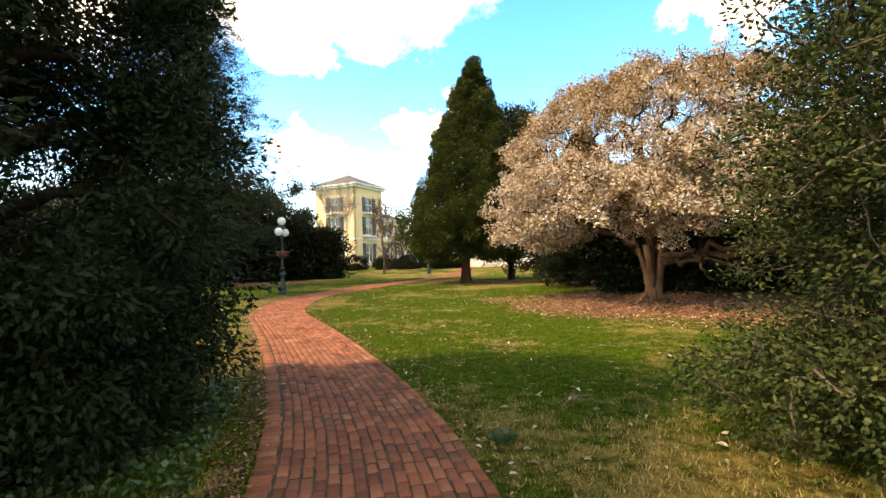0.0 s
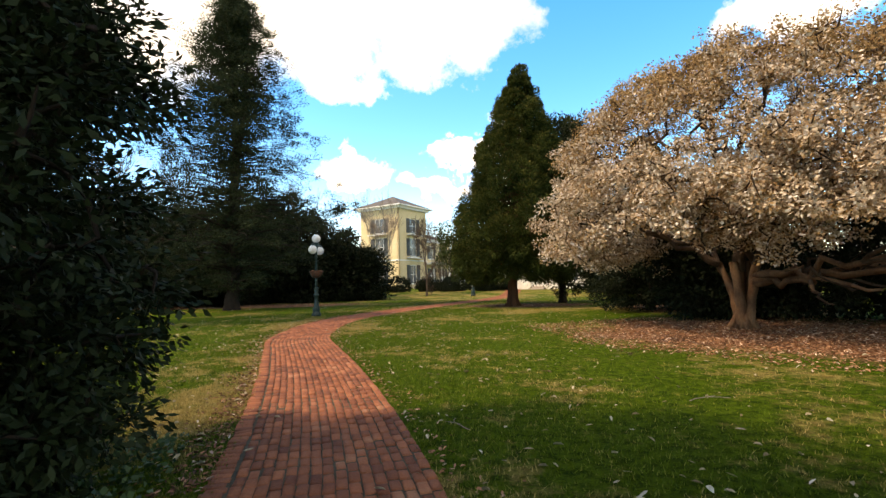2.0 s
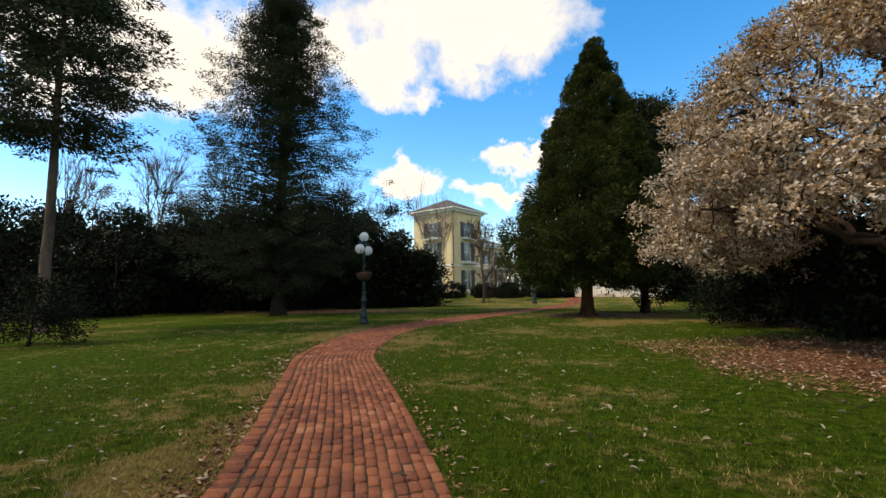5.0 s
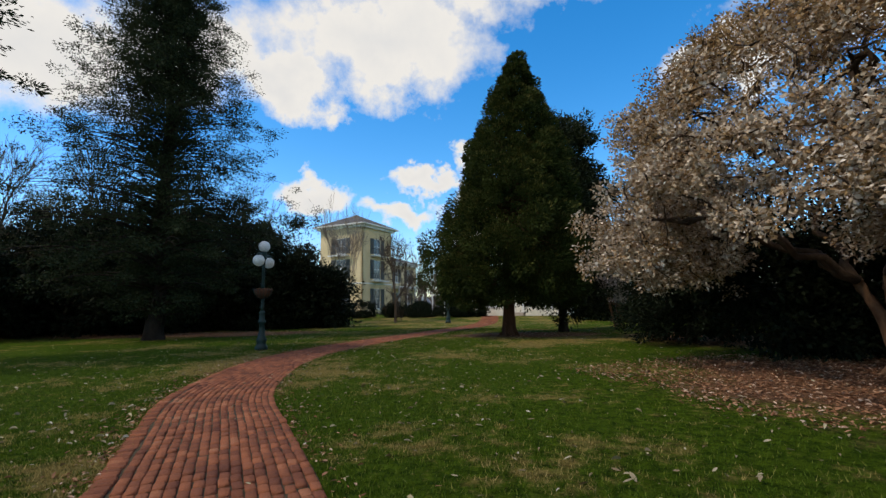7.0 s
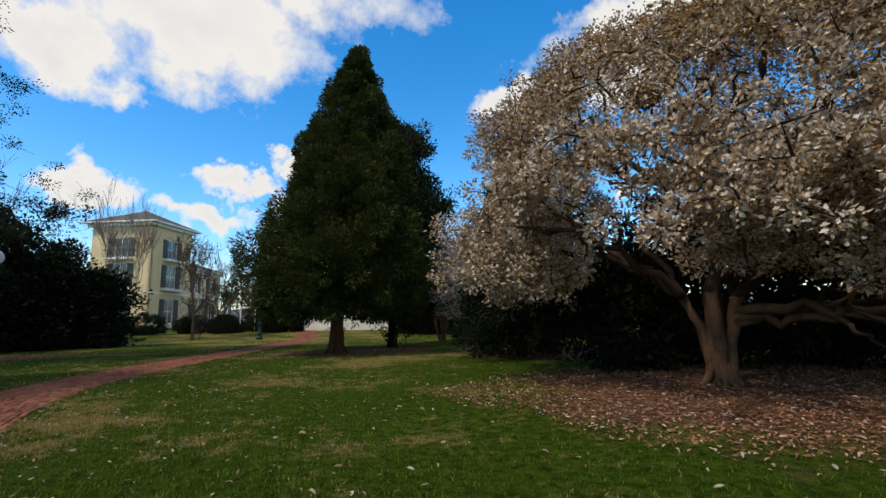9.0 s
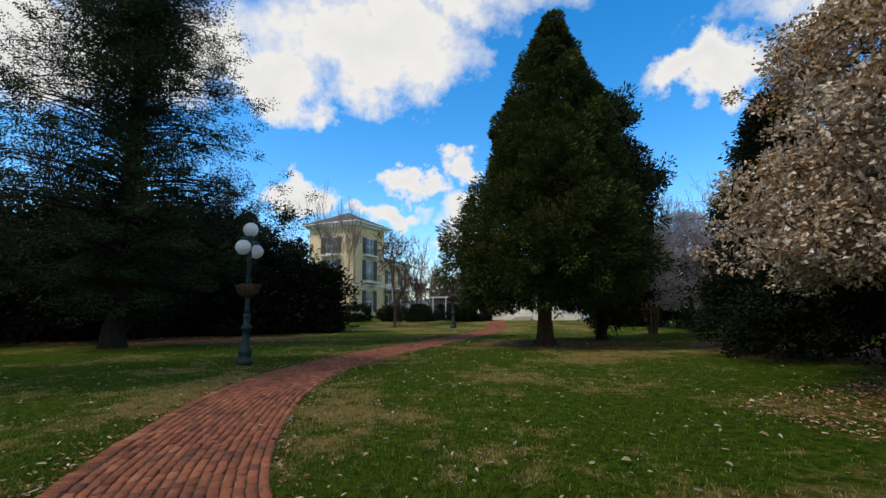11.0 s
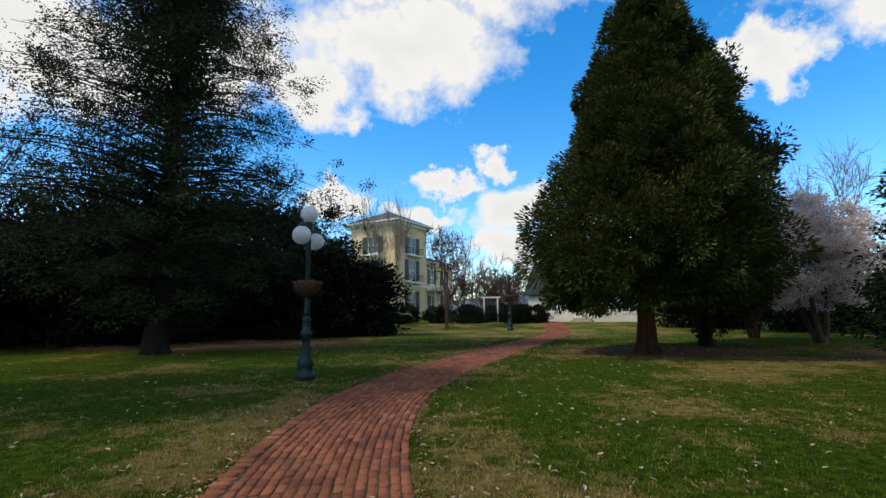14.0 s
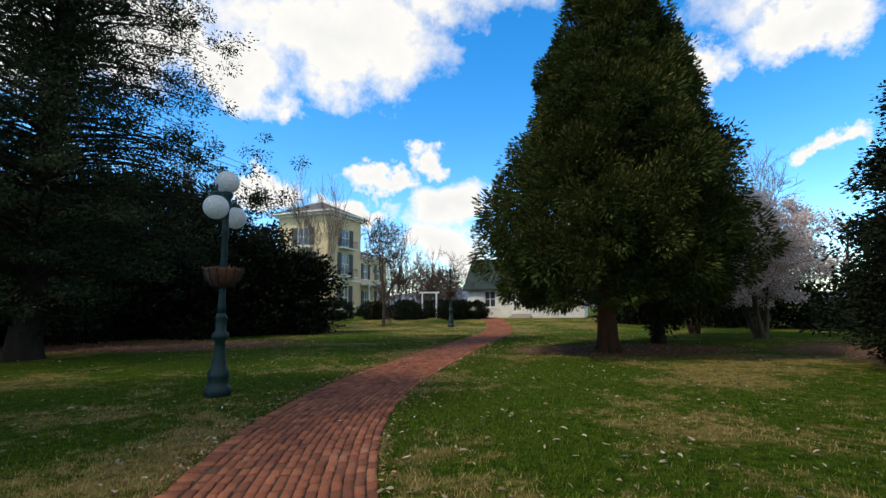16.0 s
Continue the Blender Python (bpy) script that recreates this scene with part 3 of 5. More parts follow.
def conifer(name, x, y, label, category, height, radius, base, clusters, per, leaf, material, bark, seed, trunk, tuft, flat=0.6, droop=0.2,
            layers=0, taper=0.9, twin=False, gappy=0.0, round_low=0.12, group="", upturn=0.0, skirt=0.0, lean=(0, 0), out=0.7):
    """A cone-shaped evergreen: straight trunk, tiers of boughs, sprays of needles along them."""
    rng = np.random.default_rng(seed)
    top = tree_thing(name, x, y, label, category, group)
    limbs = Limbs()
    limbs.add(curve((0, 0, -0.05), (0, 0, height * 0.97), (0.1, 0.05, 0), 14, trunk * 0.1, rng), trunk, 0.03, 12)
    limbs.add(curve((0, 0, -0.06), (0, 0, trunk * 2.5), (0, 0, 0), 5), trunk * 1.45, trunk * 0.98, 12, 0.5)
    if twin:
        limbs.add(curve((0.15, 0, height * 0.4), (0.75, 0.2, height * 0.93), (0.25, 0, 0), 10, 0.04, rng), trunk * 0.5, 0.03, 8)
    boughs = Limbs()
    n_b = max(40, clusters // 5)
    s = np.sort(rng.uniform(0, 1, n_b) ** 0.85)
    if layers:
        s = (np.floor(s * layers) + rng.uniform(0.15, 0.55, n_b)) / layers
    az = np.arange(n_b) * 2.399963 + rng.normal(0, 0.3, n_b)
    reach = radius * (1 - s) ** taper * np.clip((s + round_low) / (2 * round_low + 0.02), 0.55, 1) * rng.uniform(0.72 - gappy, 1.12, n_b)
    reach *= 1 + 0.12 * np.sin(az * 2 + seed) * (1 - s)
    reach = np.maximum(reach, 0.12)
    cs, outs = [], []
    per_b = max(2, clusters // n_b)
    for i in range(n_b):
        z = base + s[i] * (height - base)
        d = np.array([math.cos(az[i]), math.sin(az[i]), 0])
        tip = d * reach[i] + (0, 0, z - droop * reach[i] * 0.6 + upturn * reach[i])
        tip[2] = max(tip[2], skirt)
        p = curve((0, 0, z), tip, (0, 0, 0.10 * reach[i]), 6)
        boughs.add(p, max(0.02, trunk * 0.16 * (1 - s[i]) + 0.01), 0.006, 5)
        f = np.linspace(0.35, 1.0, per_b) ** 0.8
        q = np.stack([np.interp(f, np.linspace(0, 1, 6), p[:, k]) for k in range(3)], 1)
        q += rng.normal(0, 1, q.shape) * np.array([0.16, 0.16, 0.06]) * reach[i]
        cs.append(q)
        outs.append(np.repeat(d[None], per_b, 0))
    cs.append(np.array([[0, 0, height - 0.25], [0, 0, height - 0.6]]))
    outs.append(np.array([[0, 0, 1.0], [0, 0, 1.0]]))
    c, o = np.vstack(cs), np.vstack(outs)
    c[:, 2] = np.maximum(c[:, 2], skirt)
    c[:, :2] += c[:, 2:] * np.array([lean]) / height
    for m in (limbs, boughs):
        for v in m.v:
            v[:, :2] += v[:, 2:] * np.array([lean]) / height
    child("trunk", limbs.mesh("trunk", bark), top)
    tagged(child("branchwork", boughs.mesh("branchwork", bark), top), kind="stuff")
    pos, ax = tufts(rng, c, tuft, per, flat, droop, o * out)
    child("crown", leaf_mesh("crown", pos, ax, leaf[0], leaf[1], material, rng, 0.1), top)
    return top


def bare_tree(name, x, y, label, height, spread, seed, trunk, bark, upright=0.5, depth=4, group="", stems=1, fork=0.25):
    """A leafless tree: forking limbs down to fine twigs."""
    rng = np.random.default_rng(seed)
    top = tree_thing(name, x, y, label, "tree", group)
    limbs = Limbs()

    def grow(p, d, length, r, lev):
        end = p + d * length
        limbs.add(curve(p, end, rng.normal(0, 0.06, 3) * length, 5 if lev < 3 else 3), r, r * 0.62, 7 if lev < 2 else 3)
        if lev >= depth:
            return
        for _ in range(rng.integers(3, 5)):
            nd = d + rng.normal(0, 0.55 * (1 - upright) + 0.2, 3) * spread + (0, 0, 0.25 * upright)
            nd /= np.linalg.norm(nd)
            start = p + d * length * rng.uniform(0.55, 1.0)
            grow(start, nd, length * rng.uniform(0.55, 0.85), max(r * 0.58, 0.012), lev + 1)

    for k in range(stems):
        a = seed + 2 * math.pi * k / stems
        d = np.array([math.cos(a), math.sin(a), 0]) * (0.25 if stems > 1 else 0.03) + (0, 0, 1)
        grow(np.array([math.cos(a) * 0.15, math.sin(a) * 0.15, -0.05]) * (stems > 1), d / np.linalg.norm(d), height * fork, trunk, 0)
    v = np.concatenate(limbs.v)
    k = height / v[:, 2].max()
    limbs.v = [a * np.array([1, 1, k]) for a in limbs.v]
    child("trunk", limbs.mesh("trunk", bark), top)
    return top


def saucer_magnolia():
    """The old wide tree: short fluted trunk, one main fork high up, low sprawling limbs, a flat-topped dome and a hanging skirt of blossom."""
    rng = np.random.default_rng(21)
    top = tree_thing("magnolia_tree", 6.55, 14.85, "old spreading magnolia covered in pale pink and tan blossom", "tree")

    def at(lat, dep, z):               # across and behind, as seen from the lawn
        return np.stack([0.66 * np.asarray(lat) + 0.75 * np.asarray(dep), -0.75 * np.asarray(lat) + 0.66 * np.asarray(dep), np.asarray(z) + 0 * np.asarray(lat)], -1)

    trunk, limbs = Limbs(), Limbs()
    for lat, dep, r, tl, td in ((-0.22, 0.05, 0.105, -0.58, 0.1), (0.0, -0.16, 0.125, -0.05, -0.25), (0.2, 0.0, 0.12, 0.42, 0.0), (0.05, 0.2, 0.11, 0.1, 0.35)):
        a, b = at(lat, dep, -0.08), at(tl, td, 1.75)
        trunk.add(curve(a * (0.75, 0.75, 1), b, -0.38 * (b - a) * np.array([1, 1, 0]), 9, 0.02, rng), r * 1.35, r * 0.85, 10, 0.4)
    trunk.add(curve((0, 0, -0.05), at(-0.05, 0, 1.7), (0, 0, 0), 7, 0.02, rng), 0.19, 0.13, 12, 0.35)
    for a in np.arange(7) * 0.9:       # root flare
        d = np.array([math.cos(a), math.sin(a), 0])
        trunk.add(curve(d * 0.12 + (0, 0, 0.36), d * rng.uniform(0.32, 0.46) + (0, 0, -0.05), (0, 0, -0.06), 5), 0.10, 0.05, 7)
    fork = at(-0.3, 0.0, 4.0)
    stem = curve(at(-0.05, 0, 1.5), fork, at(0.25, 0, 0), 9, 0.03, rng)
    limbs.add(stem, 0.17, 0.13, 9)
    main = [stem]
    high = ((-2.4, 0.0, 6.4), (-1.2, 1.5, 6.9), (1.5, -1.0, 6.8), (2.9, 0.8, 6.2), (0.3, -2.0, 5.9), (3.9, -0.5, 5.8), (-3.7, -0.8, 5.6), (0.5, 2.9, 6.6), (-2.2, -2.4, 4.9), (2.2, -2.4, 4.9))
    mid = ((-4.6, -0.6, 3.3), (-3.2, -2.4, 3.0), (2.5, -3.2, 3.5), (4.7, -1.6, 3.6), (4.4, 1.5, 3.9), (-2.2, 2.9, 4.1), (1.6, 3.7, 4.2), (0.2, -3.7, 3.3), (-4.2, 1.6, 3.8))
    low = ((5.9, -1.0, 1.35), (4.6, -2.1, 1.55), (3.0, -1.2, 1.05), (3.9, 0.4, 1.5))
    for kind, ends in enumerate((high, mid, low)):
        for e in ends:
            a = (fork, at(0.35 if e[0] > 0 else -0.55, 0, 1.7), at(0.3, 0, 1.05 + rng.uniform(0, 0.4)))[kind]
            e = at(*e)
            bend = (at(0, 0, -0.35) + 0.12 * (e - a), (0, 0, 0.35), (0, 0, 0.22))[kind]
            p = curve(a, e, bend, 13, (0.10, 0.10, 0.085)[kind], rng)
            (trunk if kind == 2 else limbs).add(p, (0.085, 0.085, 0.10)[kind], 0.025, 8)
            main.append(p)
            for _ in range(4):         # crooked side limbs
                i = rng.integers(4, 11)
                q = p[i] + (p[i] - p[i - 3]) * rng.uniform(0.4, 0.8) + rng.normal(0, 0.5, 3) * (1, 1, 0.5 if kind == 2 else 1)
                q[2] = max(q[2], 0.7)
                t = curve(p[i], q, rng.normal(0, 0.15, 3), 7, 0.05, rng)
                limbs.add(t, 0.05, 0.018, 6)
                main.append(t)
    k = 620                            # the dome: heads of blossom over a squarish shell
    u = rng.normal(0, 1, (k, 3))
    u[:, 2] = np.abs(u[:, 2])
    u /= np.linalg.norm(u, axis=1)[:, None]
    r = (0.84 + 0.16 * rng.uniform(0, 1, k) ** 0.6) / np.sum(np.abs(u) ** 2.7, axis=1) ** (1 / 2.7)
    lump = 1 + 0.08 * np.sin(u[:, 0] * 7 + 1) * np.cos(u[:, 1] * 6) + 0.05 * np.sin(u[:, 2] * 12 + u[:, 0] * 5)
    dome = u * (r * lump)[:, None] * np.array([4.35, 4.2, 4.0]) + np.array([0.05, 0.0, 3.4])
    lat = 0.66 * dome[:, 0] - 0.75 * dome[:, 1]
    thin = np.where((dome[:, 2] < 6.3) & (np.abs(lat + 0.2) < 2.0), 0.42, 0.95) * np.where(dome[:, 2] < 4.5, 0.7, 1)
    dome = dome[rng.uniform(0, 1, k) < thin]
    a, rr = rng.uniform(0, 2 * math.pi, 130), 2.7 + 2.3 * rng.uniform(0, 1, 130)      # the skirt that hangs towards the lawn
    skirt = np.stack([0.2 + rr * np.cos(a), -0.1 + rr * np.sin(a), 1.9 + (5.2 - rr) * 0.5 + rng.uniform(0, 1.1, 130)], 1)
    east = at(rng.uniform(-0.2, 5.0, 100), rng.uniform(-3.3, 0.3, 100), rng.uniform(2.0, 4.3, 100))
    west = at(rng.uniform(-4.9, -2.4, 60), rng.uniform(-2.6, 1.2, 60), rng.uniform(1.75, 3.7, 60))
    heads = np.vstack([dome, skirt, east, west])
    lat = 0.66 * heads[:, 0] - 0.75 * heads[:, 1]
    heads = heads[~((lat > -3.0) & (lat < -0.6) & (heads[:, 2] > 2.7) & (heads[:, 2] < 4.4))]
    n = 3300
    c = heads[rng.integers(0, len(heads), n)] + rng.normal(0, 0.30, (n, 3)) * np.array([1, 1, 0.6])
    c[:, 2] = np.minimum(c[:, 2], 7.5 - 0.06 * ((c[:, 0] - 0.1) ** 2 + c[:, 1] ** 2) + rng.normal(0, 0.22, n))
    c[:, 2] = np.maximum(c[:, 2], 1.75 + 0.2 * rng.normal(0, 1, n))
    dep = 0.75 * c[:, 0] + 0.66 * c[:, 1]
    c[:, 2] -= np.where(c[:, 2] > 4.2, 0.27 * np.maximum(0, -dep - 0.8) ** 1.5, 0)
    twig(limbs, np.vstack([p[3:] for p in main]), c, 0.024, rng)
    child("trunk", trunk.mesh("trunk", BARK_MAG), top, "thick fluted brown trunk")
    tagged(child("branchwork", limbs.mesh("branchwork", BARK_LIMB), top, "low crooked brown limbs"), kind="stuff")
    lift = np.clip((c[:, 2] - 3.6) / 2.6, 0, 1)
    pos, ax = tufts(rng, c[rng.uniform(0, 1, n) > 0.82 * lift], 0.25, 50, 0.8, 0.0)
    child("blossom", leaf_mesh("blossom", pos, ax, 0.085, 0.05, PETAL, rng, 0.35), top, "pale pink blossom")
    pos, ax = tufts(rng, c[rng.uniform(0, 1, n) < 0.4 + 0.6 * lift], 0.27, 40, 0.8, 0.2)
    child("faded_petals", leaf_mesh("faded_petals", pos, ax, 0.072, 0.042, PETAL_TAN, rng, 0.3), top, "frost-browned petals")
    return top


def sequoia(x, y):
    """A cone of drooping plumes, broad to the ground and pointed above, on a flared red trunk."""
    rng = np.random.default_rng(5)
    top = tree_thing("sequoia", x, y, "tall cone-shaped sequoia with dense tufted foliage", "tree")
    height, lean = 13.5, np.array([0.8, 0.0])
    levels = np.array([1.7, 2.4, 3.6, 4.6, 6.0, 7.2, 8.6, 10.6, 12.0, 13.2])
    reaches = np.array([1.9, 2.8, 3.2, 3.0, 2.45, 2.1, 1.8, 1.15, 0.6, 0.12])
    wood, boughs = Limbs(), Limbs()
    wood.add(curve((0, 0, -0.05), (lean[0], lean[1], height * 0.97), (-0.1, 0.05, 0), 14, 0.02, rng), 0.28, 0.03, 14)
    wood.add(curve((0, 0, -0.06), (0.03, 0, 0.9), (0, 0, 0), 6), 0.39, 0.28, 14, 0.45)
    for a in np.arange(6) * 1.05:
        d = np.array([math.cos(a), math.sin(a), 0])
        wood.add(curve(d * 0.18 + (0, 0, 0.45), d * rng.uniform(0.4, 0.52) + (0, 0, -0.05), (0, 0, -0.08), 5), 0.11, 0.05, 7)
    cs, outs, sizes = [], [], []
    n = 430
    z = 1.9 + 11.5 * (1 - (1 - np.arange(n) / n) ** 0.62)
    for i in range(n):
        az = i * 2.399963 + rng.normal(0, 0.25)
        d = np.array([math.cos(az), math.sin(az), 0])
        reach = np.interp(z[i], levels, reaches) * (1 + 0.10 * math.sin(az * 3 + z[i] * 1.1) + 0.07 * math.sin(az * 5 - z[i] * 2.3))
        f = rng.uniform(0.45, 0.75) if i % 4 == 0 else rng.uniform(0.82, 1.05)
        tip = d * reach * f + (lean[0] * z[i] / height, lean[1] * z[i] / height, z[i])
        tip[2] = max(tip[2], 1.75)
        root = np.array([lean[0] * z[i] / height, 0, z[i] + 0.05 + 0.22 * reach])
        boughs.add(curve(root, tip, (0, 0, 0.05 * reach), 5), 0.02 + 0.01 * reach, 0.008, 5)
        size = (0.27 + 0.12 * reach) * rng.uniform(0.75, 1.25)
        cs.append(tip)
        outs.append(d + (0, 0, 0.25))
        sizes.append(size)
        hang = d * size * rng.uniform(0.2, 0.6) + np.cross(d, (0, 0, 1)) * rng.normal(0, 0.5) * size - (0, 0, size * rng.uniform(0.6, 1.0))
        cs.append(np.maximum(tip + hang, (-99, -99, 1.6)))
        outs.append(d - (0, 0, 0.7))
        sizes.append(size * 0.75)
    cs.append(np.array([lean[0], 0, height - 0.3]))
    outs.append(np.array([0, 0, 1.0]))
    sizes.append(0.28)
    c, o, size = np.array(cs), np.array(outs), np.array(sizes)
    per = 270
    u = rng.normal(0, 1, (len(c), per, 3)) + o[:, None] * 0.45
    u /= np.linalg.norm(u, axis=2)[..., None]
    pos = c[:, None] + u * size[:, None, None] * rng.uniform(0.1, 1, (len(c), per, 1)) ** 0.45 * np.array([1, 1, 0.85])
    axis = u + o[:, None] * 0.5 + rng.normal(0, 0.25, u.shape) + np.array([0, 0, 0.1])
    # lighter leaves on up- and outward faces paint the light on the tufts
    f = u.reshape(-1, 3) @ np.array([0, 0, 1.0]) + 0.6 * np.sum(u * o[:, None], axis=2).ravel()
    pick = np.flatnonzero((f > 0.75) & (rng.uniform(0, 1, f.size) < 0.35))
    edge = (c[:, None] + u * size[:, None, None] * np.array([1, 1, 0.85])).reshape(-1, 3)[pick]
    child("trunk", wood.mesh("trunk", BARK_RED), top)
    child("lit_sprays", leaf_mesh("lit_sprays", edge, axis.reshape(-1, 3)[pick], 0.15, 0.045, LIT_TIPS, rng, 0.1), top, "lighter olive sprays painting the sunlit tuft tops")
    tagged(child("branchwork", boughs.mesh("branchwork", BARK_RED), top), kind="stuff")
    child("crown", leaf_mesh("crown", pos.reshape(-1, 3), axis.reshape(-1, 3), 0.16, 0.045, SEQUOIA, rng, 0.1), top)
    return top


# ---- lamps ----
def street_lamp(x, y, turn, label, globes=True, size=1.0):
    lamp = thing("street_lamp", pose(x, y, float(rise(y)), 0, 0, turn) @ Matrix.Scale(size, 4), label, "street lamp", "globe lamps along the path")
    part("base", lathe([(0.20, -0.02), (0.20, 0.12), (0.17, 0.15), (0.145, 0.24), (0.165, 0.30), (0.165, 0.36), (0.115, 0.45), (0.085, 0.70), (0.08, 0.86),
                        (0.125, 0.90), (0.125, 0.97), (0.08, 1.02), (0.088, 1.12), (0.075, 1.18), (0.10, 1.22), (0.064, 1.30)]), IRON, lamp, smooth=True)
    part("pole", lathe([(0.06, 1.29), (0.065, 1.4), (0.055, 1.5), (0.05, 2.6), (0.062, 2.63), (0.05, 2.7), (0.05, 3.0), (0.085, 3.05), (0.09, 3.1), (0.06, 3.16), (0.10, 3.24), (0.10, 3.28)], 16), IRON, lamp, smooth=True)

    def globe(px, py, pz, up):
        if not globes:
            return
        bm = bmesh.new()
        bmesh.ops.create_uvsphere(bm, u_segments=24, v_segments=14, radius=0.19, matrix=Matrix.Translation((px, py, pz)))
        g = part("globe", bm, GLOBE, lamp, "white opal glass globe", True)
        cup = lathe([(0.04, 0), (0.09, 0.03), (0.075, 0.07), (0.03, 0.10)], 14)
        bmesh.ops.transform(cup, matrix=Matrix.Translation((px, py, pz - 0.225)) if up else Matrix.Translation((px, py, pz + 0.16)), verts=cup.verts)
        part("cup", cup, IRON, g)

    globe(0, 0, 3.47, True)
    for k in range(2):
        a = math.pi * k
        dx, dy = math.cos(a), math.sin(a)
        arm = Limbs()
        arm.add(curve((dx * 0.05, dy * 0.05, 3.02), (dx * 0.46, dy * 0.46, 3.17), (0, 0, 0.09), 8), 0.028, 0.022, 8)
        child("arm", arm.mesh("arm", IRON), lamp)
        fin = lathe([(0.012, 3.16), (0.03, 3.2), (0.012, 3.25), (0.022, 3.28), (0.004, 3.33)], 8)
        bmesh.ops.transform(fin, matrix=Matrix.Translation((dx * 0.46, dy * 0.46, 0)), verts=fin.verts)
        part("finial", fin, IRON, lamp)
        globe(dx * 0.46, dy * 0.46, 2.95, False)
    rng = np.random.default_rng(int(abs(x * 10)))
    basket = part("basket", lathe([(0.07, 1.70), (0.17, 1.74), (0.25, 1.84), (0.30, 1.98), (0.31, 2.02), (0.27, 2.0), (0.06, 1.98)], 18), BASKET, lamp, "brown coir planting basket round the pole", True)
    ribs = Limbs()
    for k in range(14):
        a = 2 * math.pi * k / 14
        d = np.array([math.cos(a), math.sin(a), 0])
        ribs.add(np.array([d * 0.075 + (0, 0, 1.69), d * 0.185 + (0, 0, 1.735), d * 0.265 + (0, 0, 1.84), d * 0.32 + (0, 0, 2.03)]), 0.007, 0.007, 4)
    child("wire_frame", ribs.mesh("wire_frame", IRON), basket)
    a = rng.uniform(0, 2 * math.pi, 240)
    r = 0.29 * rng.uniform(0, 1, 240) ** 0.5
    pos = np.stack([r * np.cos(a), r * np.sin(a), np.full(240, 1.99)], 1)
    child("dry_plants", leaf_mesh("dry_plants", pos, rng.normal(0, 0.6, (240, 3)) + (0, 0, 0.5), 0.07, 0.02, LITTER, rng), basket, "dry withered plants")
    return lamp


# ---- buildings ----
def pierced(bm, length, z0, z1, thick, holes):
    """A wall along +x from 0, its outer face at y = 0, with openings (x0, x1, z0, z1)."""
    xs = sorted({0.0, length, *[h[0] for h in holes], *[h[1] for h in holes]})
    zs = sorted({z0, z1, *[h[2] for h in holes], *[h[3] for h in holes]})
    for a, b in zip(xs, xs[1:]):
        run = None
        for c, d in zip(zs, zs[1:]):
            mx, mz = (a + b) / 2, (c + d) / 2
            if any(h[0] < mx < h[1] and h[2] < mz < h[3] for h in holes):
                if run:
                    box(bm, a, b, 0, thick, *run)
                run = None
            else:
                run = (run[0], d) if run else (c, d)
        if run:
            box(bm, a, b, 0, thick, *run)


def facade(parent, m, length, z0, z1, holes, material, glass=True, shutters=True, frame_w=0.07, label=""):
    bm = bmesh.new()
    pierced(bm, length, z0, z1, 0.3, holes)
    bmesh.ops.transform(bm, matrix=m, verts=bm.verts)
    part("wall", bm, material, parent, label)
    for a, b, c, d in holes:
        bm = bmesh.new()
        for q in ((a, a + frame_w, 0.06, 0.14, c, d), (b - frame_w, b, 0.06, 0.14, c, d), (a + frame_w, b - frame_w, 0.06, 0.14, d - frame_w, d),
                  (a + frame_w, b - frame_w, 0.06, 0.14, c, c + frame_w), ((a + b) / 2 - 0.03, (a + b) / 2 + 0.03, 0.065, 0.135, c + frame_w, d - frame_w),
                  (a + frame_w, b - frame_w, 0.07, 0.13, (c + d) / 2 - 0.025, (c + d) / 2 + 0.025)):
            box(bm, *q)
        bmesh.ops.transform(bm, matrix=m, verts=bm.verts)
        win = part("window", bm, WHITE, parent, "white-framed window")
        for n, (p, q) in enumerate(((a + frame_w, (a + b) / 2), ((a + b) / 2, b - frame_w))):
            bm = bmesh.new()
            box(bm, p, q, 0.095, 0.105, c + frame_w, d - frame_w)
            bmesh.ops.transform(bm, matrix=m, verts=bm.verts)
            part("pane", bm, GLASS, win)
        bm = bmesh.new()
        box(bm, a - 0.08, b + 0.08, -0.08, 0.06, c - 0.1, c)
        bmesh.ops.transform(bm, matrix=m, verts=bm.verts)
        part("sill", bm, WHITE, win)
        if shutters:
            w = (b - a) * 0.5
            for p in (a - w - 0.04, b + 0.04):
                bm = bmesh.new()
                box(bm, p, p + w, -0.05, -0.005, c, d)
                k = int((d - c) / 0.16)
                for i in range(k):
                    z = c + 0.08 + i * (d - c - 0.12) / k
                    box(bm, p + 0.06, p + w - 0.06, -0.075, -0.045, z, z + 0.06)
                bmesh.ops.transform(bm, matrix=m, verts=bm.verts)
                part("shutter", bm, SHUTTER, win, "dark louvred shutter")


